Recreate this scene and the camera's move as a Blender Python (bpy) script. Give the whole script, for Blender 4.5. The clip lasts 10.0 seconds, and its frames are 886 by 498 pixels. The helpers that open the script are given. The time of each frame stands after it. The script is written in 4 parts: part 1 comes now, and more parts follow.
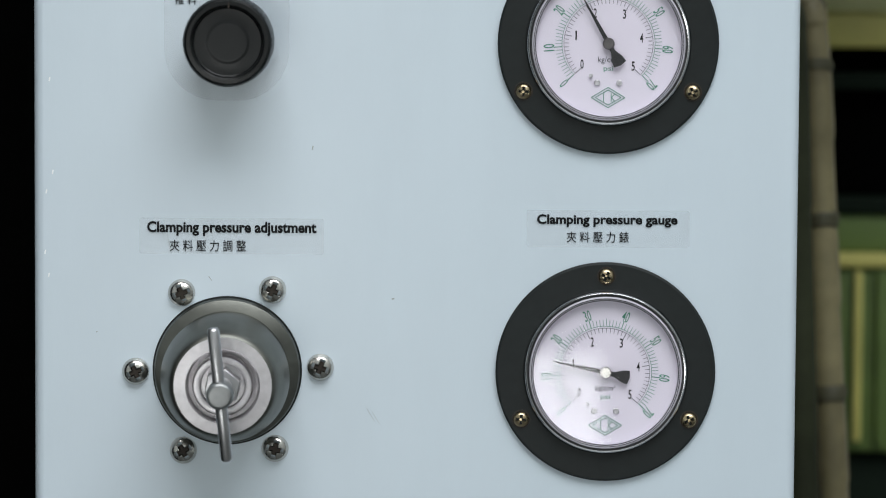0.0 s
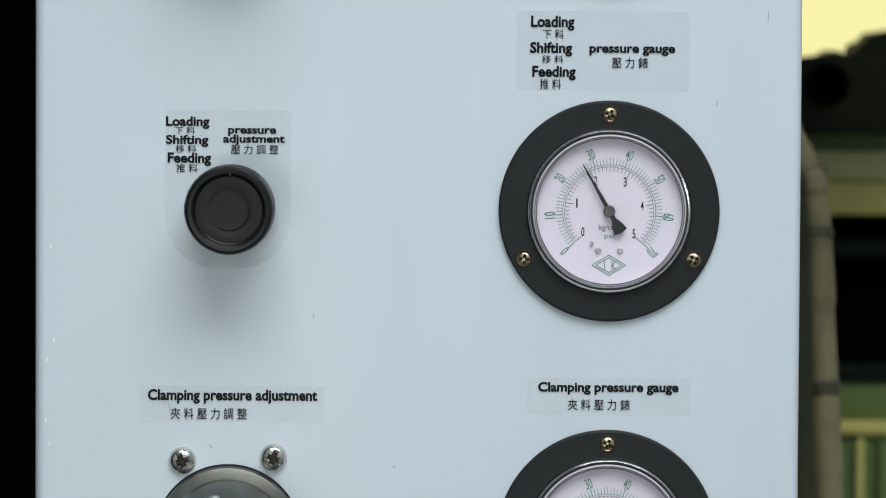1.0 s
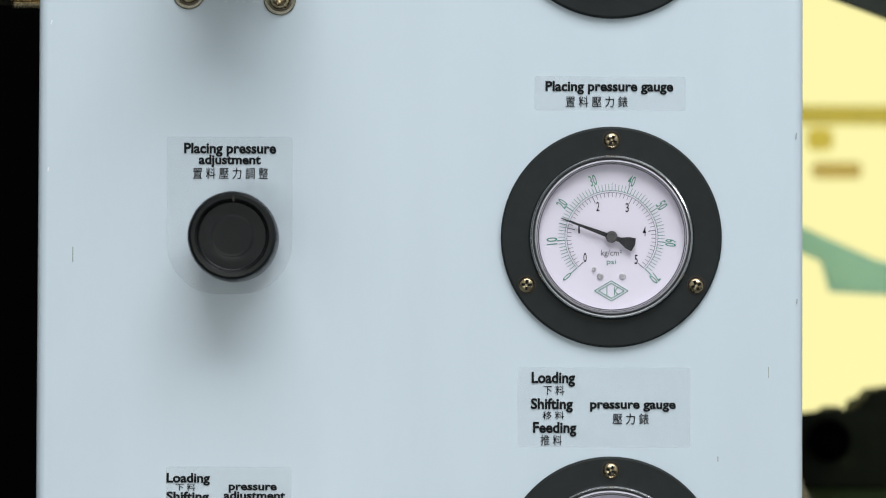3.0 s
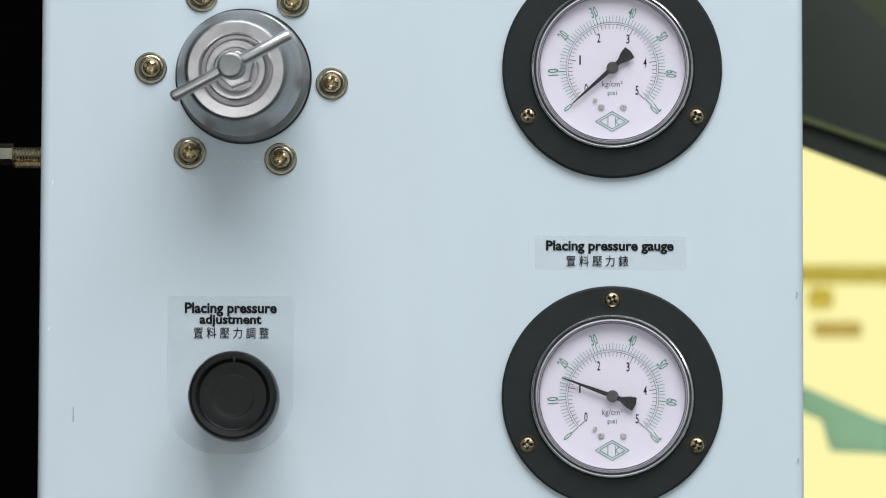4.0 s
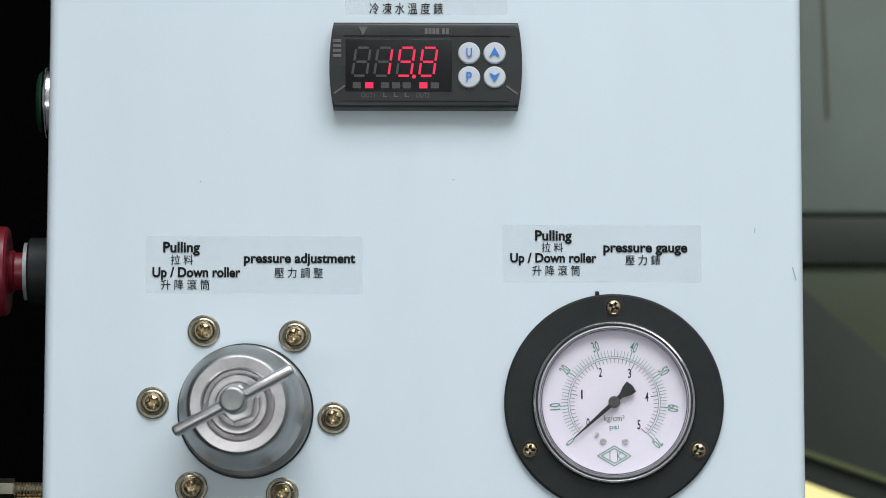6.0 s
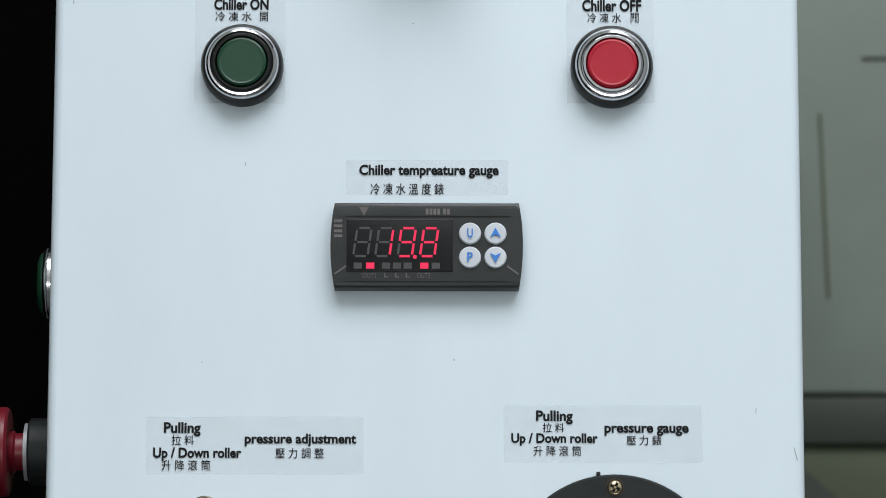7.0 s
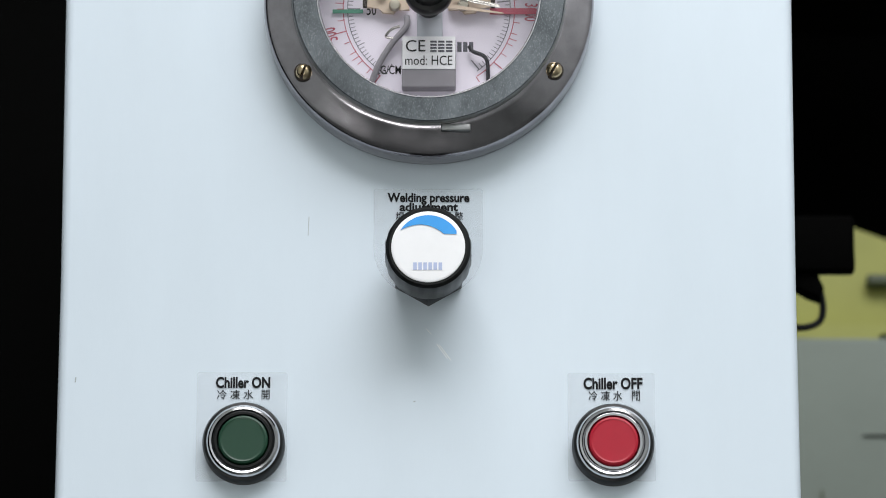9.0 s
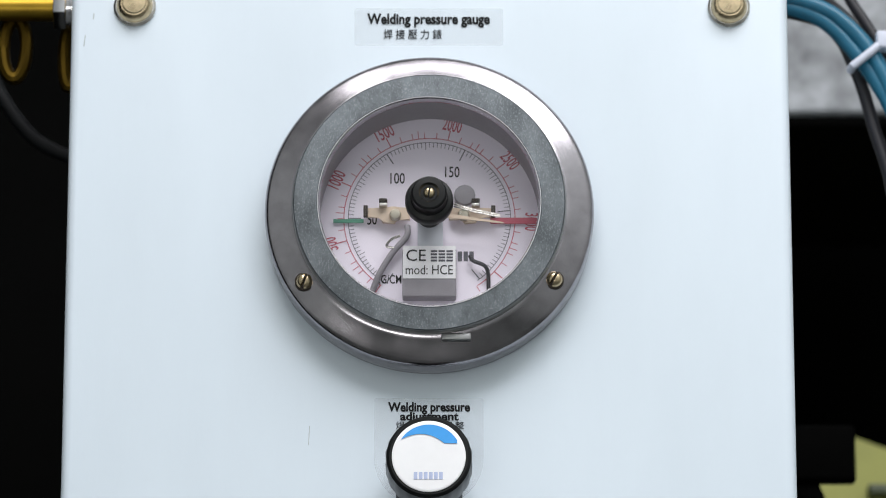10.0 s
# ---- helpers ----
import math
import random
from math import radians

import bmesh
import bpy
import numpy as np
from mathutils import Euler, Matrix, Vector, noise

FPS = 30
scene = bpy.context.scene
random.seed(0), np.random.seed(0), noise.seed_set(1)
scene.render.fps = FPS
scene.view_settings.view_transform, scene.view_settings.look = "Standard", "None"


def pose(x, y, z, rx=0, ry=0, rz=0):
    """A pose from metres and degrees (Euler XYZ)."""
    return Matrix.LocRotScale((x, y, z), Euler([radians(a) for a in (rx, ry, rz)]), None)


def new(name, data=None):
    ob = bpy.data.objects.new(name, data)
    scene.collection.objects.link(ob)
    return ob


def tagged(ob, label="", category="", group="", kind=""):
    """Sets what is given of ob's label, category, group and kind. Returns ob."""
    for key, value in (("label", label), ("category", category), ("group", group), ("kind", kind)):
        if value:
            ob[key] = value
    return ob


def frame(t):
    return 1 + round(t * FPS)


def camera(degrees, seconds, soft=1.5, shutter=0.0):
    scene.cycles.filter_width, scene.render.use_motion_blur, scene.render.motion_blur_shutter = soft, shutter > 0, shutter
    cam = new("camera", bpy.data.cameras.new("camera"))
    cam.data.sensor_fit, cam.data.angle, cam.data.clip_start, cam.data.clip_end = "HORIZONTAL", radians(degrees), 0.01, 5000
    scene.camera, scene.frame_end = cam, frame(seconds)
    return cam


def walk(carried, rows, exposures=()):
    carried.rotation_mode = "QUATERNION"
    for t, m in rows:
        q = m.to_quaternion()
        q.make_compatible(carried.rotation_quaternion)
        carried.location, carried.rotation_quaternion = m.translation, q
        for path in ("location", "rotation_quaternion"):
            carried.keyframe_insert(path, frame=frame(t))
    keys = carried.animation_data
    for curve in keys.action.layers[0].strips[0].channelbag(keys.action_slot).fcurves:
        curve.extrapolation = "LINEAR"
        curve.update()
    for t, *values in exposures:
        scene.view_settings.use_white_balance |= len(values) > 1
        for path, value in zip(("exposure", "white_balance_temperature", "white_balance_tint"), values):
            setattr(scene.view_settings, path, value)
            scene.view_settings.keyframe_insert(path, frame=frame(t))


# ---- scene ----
# ---- camera: on a tripod, tilting upwards ----
cam = camera(12.12, 10.0, soft=0.9)
EYE = (0.0, -1.612, 1.080)
PATH = [
    (0.0, -5.034, -0.080, 0.345),
    (0.5, -4.013, -0.071, 0.327),
    (1.0, -2.732, -0.054, 0.309),
    (1.5, -1.461, -0.048, 0.290),
    (2.0, -0.174, -0.041, 0.272),
    (2.5, 1.049, -0.031, 0.253),
    (4.0, 4.346, -0.004, 0.182),
    (4.5, 5.558, 0.006, 0.165),
    (5.0, 6.681, 0.019, 0.152),
    (5.5, 7.772, 0.026, 0.141),
    (7.0, 11.411, 0.053, 0.110),
    (7.5, 12.668, 0.058, 0.102),
    (8.0, 13.972, 0.064, 0.094),
    (8.5, 15.244, 0.074, 0.083),
    (9.0, 16.597, 0.082, 0.072),
    (9.5, 18.043, 0.089, 0.060),
    (10.0, 19.471, 0.093, 0.049),
]


def tripod(tilt, pan, roll):
    return pose(*EYE, 90 + tilt, 0, pan) @ pose(0, 0, 0, 0, 0, roll)


walk(cam, [(t, tripod(a, b, c)) for t, a, b, c in PATH], [(0.0, -0.13, 6440, 9), (2.5, -0.03, 6430, 9), (5.0, -0.02, 6480, 9.5), (7.5, 0.02, 6510, 10), (10.0, 0.03, 6610, 13)])
cam.data.dof.use_dof = True
cam.data.dof.focus_distance = 1.655
cam.data.dof.aperture_fstop = 15.0

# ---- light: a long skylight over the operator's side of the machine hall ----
world = bpy.data.worlds.new("world")
scene.world = world
world.use_nodes = True
wn = world.node_tree.nodes
sky = wn.new("ShaderNodeTexSky")
sky.sky_type, sky.sun_disc = "NISHITA", False
sky.sun_elevation, sky.sun_rotation = radians(50), radians(200)
world.node_tree.links.new(sky.outputs[0], wn["Background"].inputs[0])
wn["Background"].inputs[1].default_value = 0.1


def area(name, m, sx, sy, watts, colour):
    lamp = bpy.data.lights.new(name, "AREA")
    lamp.shape, lamp.size, lamp.size_y, lamp.energy, lamp.color = "RECTANGLE", sx, sy, watts, colour
    ob = new(name, lamp)
    ob.matrix_world = m
    return ob


area("skylight_daylight", pose(0.75, -2.8, 4.97), 4.2, 3.1, 285, (0.975, 0.99, 1.0))
# Added low lamp, unseen: fills from below and glares in the lowest gauge glass.
area("low_fill_lamp", pose(-1.17, -4.99, 0.17, 90), 2.86, 0.34, 34, (0.98, 1.0, 0.99))


# ---- materials ----
def material(name, colour, rough=0.5, metal=0.0, vary=0.12, grain=60.0, bump=0.0, bump_scale=800.0,
             spec=0.5, stretch=(1, 1, 1), wear=None, coat=0.0):
    """A principled surface with blotches at two scales, fine relief and, if given, worn patches of another colour."""
    m = bpy.data.materials.new(name)
    m.use_nodes = True
    n, l = m.node_tree.nodes, m.node_tree.links
    b = n["Principled BSDF"]
    b.inputs["Roughness"].default_value, b.inputs["Metallic"].default_value = rough, metal
    b.inputs["Specular IOR Level"].default_value = spec
    b.inputs["Coat Weight"].default_value = coat
    tc = n.new("ShaderNodeTexCoord")
    mp = n.new("ShaderNodeMapping")
    mp.inputs["Scale"].default_value = stretch
    l.new(tc.outputs["Object"], mp.inputs[0])

    def cloud(scale, detail=4.0, rough_=0.6):
        t = n.new("ShaderNodeTexNoise")
        t.inputs["Scale"].default_value, t.inputs["Detail"].default_value = scale, detail
        t.inputs["Roughness"].default_value = rough_
        l.new(mp.outputs[0], t.inputs["Vector"])
        return t.outputs["Fac"]

    def span(value, lo, hi, a=0.3, c=0.7):
        r = n.new("ShaderNodeMapRange")
        r.inputs[1].default_value, r.inputs[2].default_value = a, c
        r.inputs[3].default_value, r.inputs[4].default_value = lo, hi
        l.new(value, r.inputs[0])
        return r.outputs[0]

    big, fine = cloud(grain * 0.12), cloud(grain)
    add = n.new("ShaderNodeMath")
    add.operation = "MULTIPLY"
    l.new(span(big, 1 - vary, 1 + vary), add.inputs[0])
    l.new(span(fine, 1 - vary * 0.5, 1 + vary * 0.5), add.inputs[1])
    mul = n.new("ShaderNodeVectorMath")
    mul.operation = "SCALE"
    mul.inputs[0].default_value = colour
    l.new(add.outputs[0], mul.inputs["Scale"])
    out = mul.outputs[0]
    if wear:
        mix = n.new("ShaderNodeMix")
        mix.data_type = "RGBA"
        mix.inputs["B"].default_value = (*wear[0], 1)
        l.new(out, mix.inputs["A"])
        l.new(span(cloud(wear[1], 6.0, 0.7), 0.0, wear[3], wear[2], wear[2] + 0.06), mix.inputs["Factor"])
        out = mix.outputs["Result"]
    l.new(out, b.inputs["Base Color"])
    l.new(span(big, max(rough - 0.08, 0.02), min(rough + 0.08, 1)), b.inputs["Roughness"])
    if bump:
        bp = n.new("ShaderNodeBump")
        bp.inputs["Strength"].default_value, bp.inputs["Distance"].default_value = bump, 0.0004
        l.new(cloud(bump_scale, 2.0), bp.inputs["Height"])
        l.new(bp.outputs[0], b.inputs["Normal"])
    return m


PAINT = material("mint_white_paint", (0.668, 0.760, 0.828), 0.34, vary=0.03, grain=36, bump=0.05, bump_scale=700, stretch=(1, 0.22, 1),
                 wear=((0.55, 0.63, 0.62), 220, 0.74, 0.12))
BLACK_RING = material("black_plastic", (0.011, 0.014, 0.014), 0.5, spec=0.3, vary=0.2, grain=250, bump=0.05, wear=((0.2, 0.2, 0.2), 500, 0.74, 0.5))
BLACK_KNOB = material("black_knob_plastic", (0.006, 0.0068, 0.007), 0.36, spec=0.3, vary=0.2, grain=300, bump=0.05)
CHROME = material("polished_steel", (0.62, 0.62, 0.64), 0.16, 1.0, vary=0.08, grain=200)
STEEL = material("turned_steel", (0.56, 0.55, 0.56), 0.38, 1.0, vary=0.12, grain=160, bump=0.06, bump_scale=1500)
SATIN = material("satin_steel_flange", (0.34, 0.325, 0.345), 0.2, 1.0, vary=0.22, grain=150, stretch=(1, 1, 1))
CAST = material("cast_alloy", (0.31, 0.315, 0.315), 0.42, 1.0, vary=0.2, grain=140, bump=0.15, bump_scale=1800)
DULL_CAST = material("dull_cast_alloy", (0.155, 0.158, 0.142), 0.44, 1.0, vary=0.2, grain=140, bump=0.15, bump_scale=1800)
POLISHED_FACE = material("faced_alloy", (0.63, 0.605, 0.62), 0.42, 1.0, vary=0.16, grain=260, bump=0.08, bump_scale=1500)
BRUSHED = material("brushed_zinc", (0.13, 0.145, 0.155), 0.42, 1.0, vary=0.25, grain=420, bump=0.12, stretch=(1.6, 0.8, 1),
                   wear=((0.40, 0.42, 0.44), 1500, 0.55, 0.4))
SEAL = material("black_rubber_seal", (0.016, 0.016, 0.018), 0.45, vary=0.2, grain=300)
LENS_RIM = material("lilac_lens_rim", (0.50, 0.48, 0.54), 0.3, vary=0.06, grain=200)
DARK_HUB = material("dark_pointer_hub", (0.16, 0.15, 0.15), 0.35, 1.0, vary=0.2, grain=500)
NICKEL = material("nickel_screw", (0.66, 0.64, 0.60), 0.25, 1.0, vary=0.15, grain=400)
BRASS = material("zinc_yellow_screw", (0.58, 0.47, 0.30), 0.3, 1.0, vary=0.25, grain=500, wear=((0.16, 0.10, 0.05), 500, 0.62, 0.6))
# Dark brown: shade in screw recesses put into colour, plus small dark parts.
SLOT = material("recess_shade_and_dark_parts", (0.03, 0.022, 0.015), 0.6, 0.3, vary=0.3, grain=600)
WASHER = material("dull_washer", (0.40, 0.37, 0.30), 0.3, 1.0, vary=0.2, grain=400)
DIAL = material("white_dial", (0.81, 0.765, 0.85), 0.5, vary=0.015, grain=100)
INK = material("black_ink", (0.007, 0.008, 0.009), 0.6, spec=0.15, vary=0.1, grain=300)
GREY_INK = material("grey_ink", (0.08, 0.08, 0.10), 0.5, vary=0.1, grain=300)
GREEN_INK = material("green_ink", (0.06, 0.26, 0.17), 0.5, vary=0.1, grain=300)
RED_INK = material("red_ink", (0.50, 0.085, 0.13), 0.5, vary=0.1, grain=300)
NEEDLE = material("black_needle", (0.012, 0.012, 0.014), 0.4, vary=0.1, grain=300)
GREEN_CAP = material("green_button_plastic", (0.006, 0.046, 0.023), 0.4, vary=0.06, grain=200, bump=0.03)
RED_CAP = material("red_button_plastic", (0.42, 0.007, 0.026), 0.4, vary=0.06, grain=200, bump=0.03)
RED_DARK = material("red_mushroom_plastic", (0.17, 0.006, 0.016), 0.4, vary=0.1, grain=200)
HOUSING = material("charcoal_housing", (0.015, 0.0175, 0.0178), 0.40, vary=0.12, grain=250, bump=0.08, bump_scale=2500)
WINDOW_BLACK = material("black_display_window", (0.004, 0.004, 0.005), 0.2, vary=0.1, grain=200)
SEGMENT_OFF = material("unlit_segment", (0.05, 0.05, 0.053), 0.5, vary=0.1, grain=500)
WHITE_KEY = material("white_key_rubber", (0.56, 0.60, 0.65), 0.45, vary=0.04, grain=300)
BLUE_INK = material("blue_ink", (0.03, 0.20, 0.62), 0.5, vary=0.1, grain=300)
WHITE_CAP = material("white_cap", (0.90, 0.91, 0.92), 0.35, vary=0.02, grain=200)
SKY_BLUE = material("light_blue_print", (0.045, 0.36, 0.85), 0.4, vary=0.06, grain=300)
PALE_BLUE = material("pale_blue_print", (0.45, 0.52, 0.72), 0.4, vary=0.1, grain=500)
CREAM = material("cream_contact_plate", (0.62, 0.50, 0.38), 0.5, vary=0.1, grain=300)
GREY_PLASTIC = material("grey_plastic", (0.26, 0.25, 0.27), 0.5, vary=0.1, grain=200)
DARK_WIRE = material("dark_wire", (0.02, 0.02, 0.025), 0.45, vary=0.2, grain=200)
DARK_RUBBER = material("dark_rubber", (0.004, 0.005, 0.006), 0.6, vary=0.2, grain=100, spec=0.2)
TEAL = material("teal_cable_sheath", (0.008, 0.14, 0.235), 0.42, vary=0.1, grain=120, bump=0.05)
WHITE_NYLON = material("white_nylon", (0.62, 0.66, 0.76), 0.45, vary=0.05, grain=200)
YELLOW_BRASS = material("brass_fitting", (0.36, 0.23, 0.03), 0.42, 1.0, vary=0.2, grain=120)
DULL_BRASS = material("dull_brass", (0.08, 0.05, 0.008), 0.5, 1.0, vary=0.25, grain=100)
YELLOW_PAINT = material("yellow_machine_paint", (0.30, 0.31, 0.075), 0.55, vary=0.15, grain=20)
GREY_PAINT = material("grey_machine_paint", (0.185, 0.22, 0.19), 0.6, spec=0.3, vary=0.12, grain=16, bump=0.05)
LIGHT_GREY = material("light_grey_casting", (0.35, 0.37, 0.39), 0.45, vary=0.55, grain=110)
OLIVE = material("olive_machine_paint", (0.058, 0.075, 0.036), 0.5, vary=0.2, grain=25)
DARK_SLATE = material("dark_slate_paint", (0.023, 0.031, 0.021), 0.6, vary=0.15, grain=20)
# Near-black: holds unlit darkness in its colour; also used on black painted parts.
NEAR_BLACK = material("near_black_shade_and_paint", (0.0006, 0.0007, 0.0006), 0.8, vary=0.2, grain=15, spec=0.03)
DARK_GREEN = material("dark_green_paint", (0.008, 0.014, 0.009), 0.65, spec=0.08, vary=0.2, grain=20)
OLIVE_EDGE = material("olive_edge_paint", (0.12, 0.14, 0.05), 0.5, vary=0.2, grain=25)
MOSS = material("moss_green_paint", (0.13, 0.20, 0.05), 0.5, vary=0.2, grain=25)
LIME = material("lime_yellow_paint", (0.66, 0.61, 0.18), 0.5, vary=0.2, grain=25)
PALE_LIME = material("pale_lime_paint", (0.70, 0.71, 0.36), 0.5, vary=0.25, grain=25, stretch=(0.3, 1, 1))
DRIVE_PAINT = material("dark_olive_casing", (0.012, 0.016, 0.006), 0.6, spec=0.2, vary=0.7, grain=70)
# Shaded left side of the tan hose, given a dark colour of its own.
SHADE_HOSE = material("hose_shaded_side", (0.028, 0.032, 0.016), 0.6, spec=0.2, vary=0.5, grain=40, stretch=(1, 1, 0.3))
TAN_HOSE = material("tan_flexible_hose", (0.19, 0.165, 0.085), 0.5, vary=0.55, grain=40, stretch=(1, 1, 0.3))
HOSE_RIB = material("dark_hose_rib", (0.055, 0.052, 0.026), 0.6, vary=0.3, grain=80)
CONCRETE = material("concrete_floor", (0.05, 0.056, 0.052), 0.6, vary=0.2, grain=8, bump=0.2, bump_scale=120)
PLASTER = material("grey_plaster", (0.42, 0.44, 0.43), 0.85, vary=0.1, grain=6, bump=0.2, bump_scale=150)
FADED = material("faded_print", (0.11, 0.10, 0.10), 0.5, vary=0.2, grain=600)
DARK_MARK = material("dark_scuff", (0.38, 0.43, 0.43), 0.6, vary=0.2, grain=600)
# Near-white: bare scratches and chips, with metal glint put into the colour.
LIGHT_MARK = material("bare_scratch_and_glint", (0.92, 0.95, 0.95), 0.4, vary=0.1, grain=600)


def film_material():
    """Thin clear film: it greys what lies under it a little and shines."""
    m = bpy.data.materials.new("clear_sticker_film")
    m.use_nodes = True
    n, l = m.node_tree.nodes, m.node_tree.links
    b, clear, mix, haze, tc = (n["Principled BSDF"], n.new("ShaderNodeBsdfTransparent"), n.new("ShaderNodeMixShader"), n.new("ShaderNodeTexNoise"),
                               n.new("ShaderNodeTexCoord"))
    b.inputs["Base Color"].default_value = (0.52, 0.55, 0.57, 1)
    b.inputs["Roughness"].default_value = 0.22
    haze.inputs["Scale"].default_value, haze.inputs["Detail"].default_value = 40, 2
    l.new(tc.outputs["Object"], haze.inputs["Vector"])
    r = n.new("ShaderNodeMapRange")
    r.inputs[1].default_value, r.inputs[2].default_value, r.inputs[3].default_value, r.inputs[4].default_value = 0.3, 0.7, 0.15, 0.19
    l.new(haze.outputs["Fac"], r.inputs[0])
    l.new(r.outputs[0], mix.inputs[0])
    l.new(clear.outputs[0], mix.inputs[1])
    l.new(b.outputs[0], mix.inputs[2])
    l.new(mix.outputs[0], n["Material Output"].inputs[0])
    return m


def glass_material():
    m = bpy.data.materials.new("clear_gauge_glass")
    m.use_nodes = True
    n, l = m.node_tree.nodes, m.node_tree.links
    n.remove(n["Principled BSDF"])
    clear, gloss, mix, fres = (n.new("ShaderNodeBsdfTransparent"), n.new("ShaderNodeBsdfGlossy"),
                               n.new("ShaderNodeMixShader"), n.new("ShaderNodeFresnel"))
    clear.inputs[0].default_value = (0.98, 0.98, 0.99, 1)
    gloss.inputs["Roughness"].default_value = 0.03
    fres.inputs["IOR"].default_value = 1.45
    l.new(fres.outputs[0], mix.inputs[0])
    l.new(clear.outputs[0], mix.inputs[1])
    l.new(gloss.outputs[0], mix.inputs[2])
    l.new(mix.outputs[0], n["Material Output"].inputs[0])
    return m


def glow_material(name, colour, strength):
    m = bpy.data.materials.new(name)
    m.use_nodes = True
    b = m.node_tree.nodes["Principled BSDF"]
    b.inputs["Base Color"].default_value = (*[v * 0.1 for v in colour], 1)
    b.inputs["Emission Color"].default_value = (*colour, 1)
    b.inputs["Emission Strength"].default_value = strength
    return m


def translucent_material(name, colour):
    """Thin plastic that the glowing sheet behind shines through."""
    m = bpy.data.materials.new(name)
    m.use_nodes = True
    n, l = m.node_tree.nodes, m.node_tree.links
    b, thin, mix = n["Principled BSDF"], n.new("ShaderNodeBsdfTranslucent"), n.new("ShaderNodeMixShader")
    b.inputs["Base Color"].default_value = thin.inputs[0].default_value = (*colour, 1)
    mix.inputs[0].default_value = 0.8
    l.new(b.outputs[0], mix.inputs[1])
    l.new(thin.outputs[0], mix.inputs[2])
    l.new(mix.outputs[0], n["Material Output"].inputs[0])
    return m


SEA_GREEN = translucent_material("sea_green_sheet", (0.72, 0.97, 0.98))
TAN_BAR = translucent_material("tan_glazing_bar", (0.97, 0.90, 0.50))
BROWN_SHEET = translucent_material("brown_lever_plastic", (0.95, 0.84, 0.60))
FILM = film_material()
GLASS = glass_material()
LED_RED = glow_material("lit_red_led", (0.88, 0.012, 0.085), 0.98)
YELLOW_GLOW = glow_material("glowing_yellow_sheet", (1.0, 0.93, 0.42), 1.0)


# ---- building helpers (thing space: x right, y up, z out of the panel, in millimetres) ----
MM = 0.001


def part(name, bm, mat, parent, label=""):
    """Links a bmesh as one mesh object under a thing or part."""
    me = bpy.data.meshes.new(name)
    bmesh.ops.recalc_face_normals(bm, faces=bm.faces)
    bm.to_mesh(me)
    bm.free()
    return finish(name, me, mat, parent, label)


def finish(name, me, mat, parent, label=""):
    if not me.materials:
        me.materials.append(mat)
    me.polygons.foreach_set("use_smooth", [True] * len(me.polygons))
    me.set_sharp_from_angle(angle=radians(32))
    ob = new(name, me)
    ob.parent = parent
    return tagged(ob, label)


def thing(name, m, label, category, group="", kind=""):
    ob = new(name)
    ob.empty_display_size = 0.01
    ob.matrix_basis = m
    return tagged(ob, label, category, group, kind)


def on_panel(x, z, out=0.0, tilt=0.0, turn=0.0):
    """The pose of a thing on the panel's face; tilt lets its front droop, turn swings it to the side (degrees)."""
    return pose(x * MM, -out * MM, z * MM, 90 + tilt, 0, turn)


def lathe(profile, seg=64, bm=None, centre=(0, 0)):
    """Turns (radius, height) pairs, in millimetres, about the z axis."""
    bm = bm or bmesh.new()
    rings = []
    profile = list(profile)
    if profile[-1][0] < 1e-6 and profile[-2][0] > 2:
        (r0, h0), (_, h1) = profile[-2:]
        profile.insert(-1, (r0 * 0.95, h0 + (h1 - h0) * 0.05))
    for r, h in profile:
        if r < 1e-6:
            rings.append([bm.verts.new((centre[0] * MM, centre[1] * MM, h * MM))])
        else:
            rings.append([bm.verts.new(((centre[0] + r * math.cos(math.tau * i / seg)) * MM,
                                        (centre[1] + r * math.sin(math.tau * i / seg)) * MM, h * MM)) for i in range(seg)])
    for a, b in zip(rings, rings[1:]):
        for i in range(seg):
            j = (i + 1) % seg
            if len(a) == 1 and len(b) > 1:
                bm.faces.new((a[0], b[i], b[j]))
            elif len(b) == 1 and len(a) > 1:
                bm.faces.new((a[i], a[j], b[0]))
            elif len(a) > 1:
                bm.faces.new((a[i], a[j], b[j], b[i]))
    return bm


def block(x0, x1, y0, y1, z0, z1, bevel=0.0, bm=None):
    """A box, in millimetres, with rounded edges if asked."""
    bm = bm or bmesh.new()
    made = bmesh.ops.create_cube(bm, size=1.0)["verts"]
    for v in made:
        v.co = Vector((x0 + (v.co.x + 0.5) * (x1 - x0), y0 + (v.co.y + 0.5) * (y1 - y0), z0 + (v.co.z + 0.5) * (z1 - z0))) * MM
    if bevel:
        edges = list({e for v in made for e in v.link_edges})
        bmesh.ops.bevel(bm, geom=edges, offset=bevel * MM, segments=3, affect="EDGES", profile=0.5)
    return bm


def prism(outline, z0, z1, bm=None, bevel=0.0):
    """An upright slab over an outline of (x, y) pairs, in millimetres."""
    bm = bm or bmesh.new()
    low = [bm.verts.new((x * MM, y * MM, z0 * MM)) for x, y in outline]
    top = [bm.verts.new((x * MM, y * MM, z1 * MM)) for x, y in outline]
    faces = [bm.faces.new(low[::-1]), bm.faces.new(top)]
    n = len(outline)
    for i in range(n):
        j = (i + 1) % n
        bm.faces.new((low[i], low[j], top[j], top[i]))
    if bevel:
        bmesh.ops.bevel(bm, geom=list(faces[1].edges), offset=bevel * MM, segments=3, affect="EDGES", profile=0.5)
    return bm


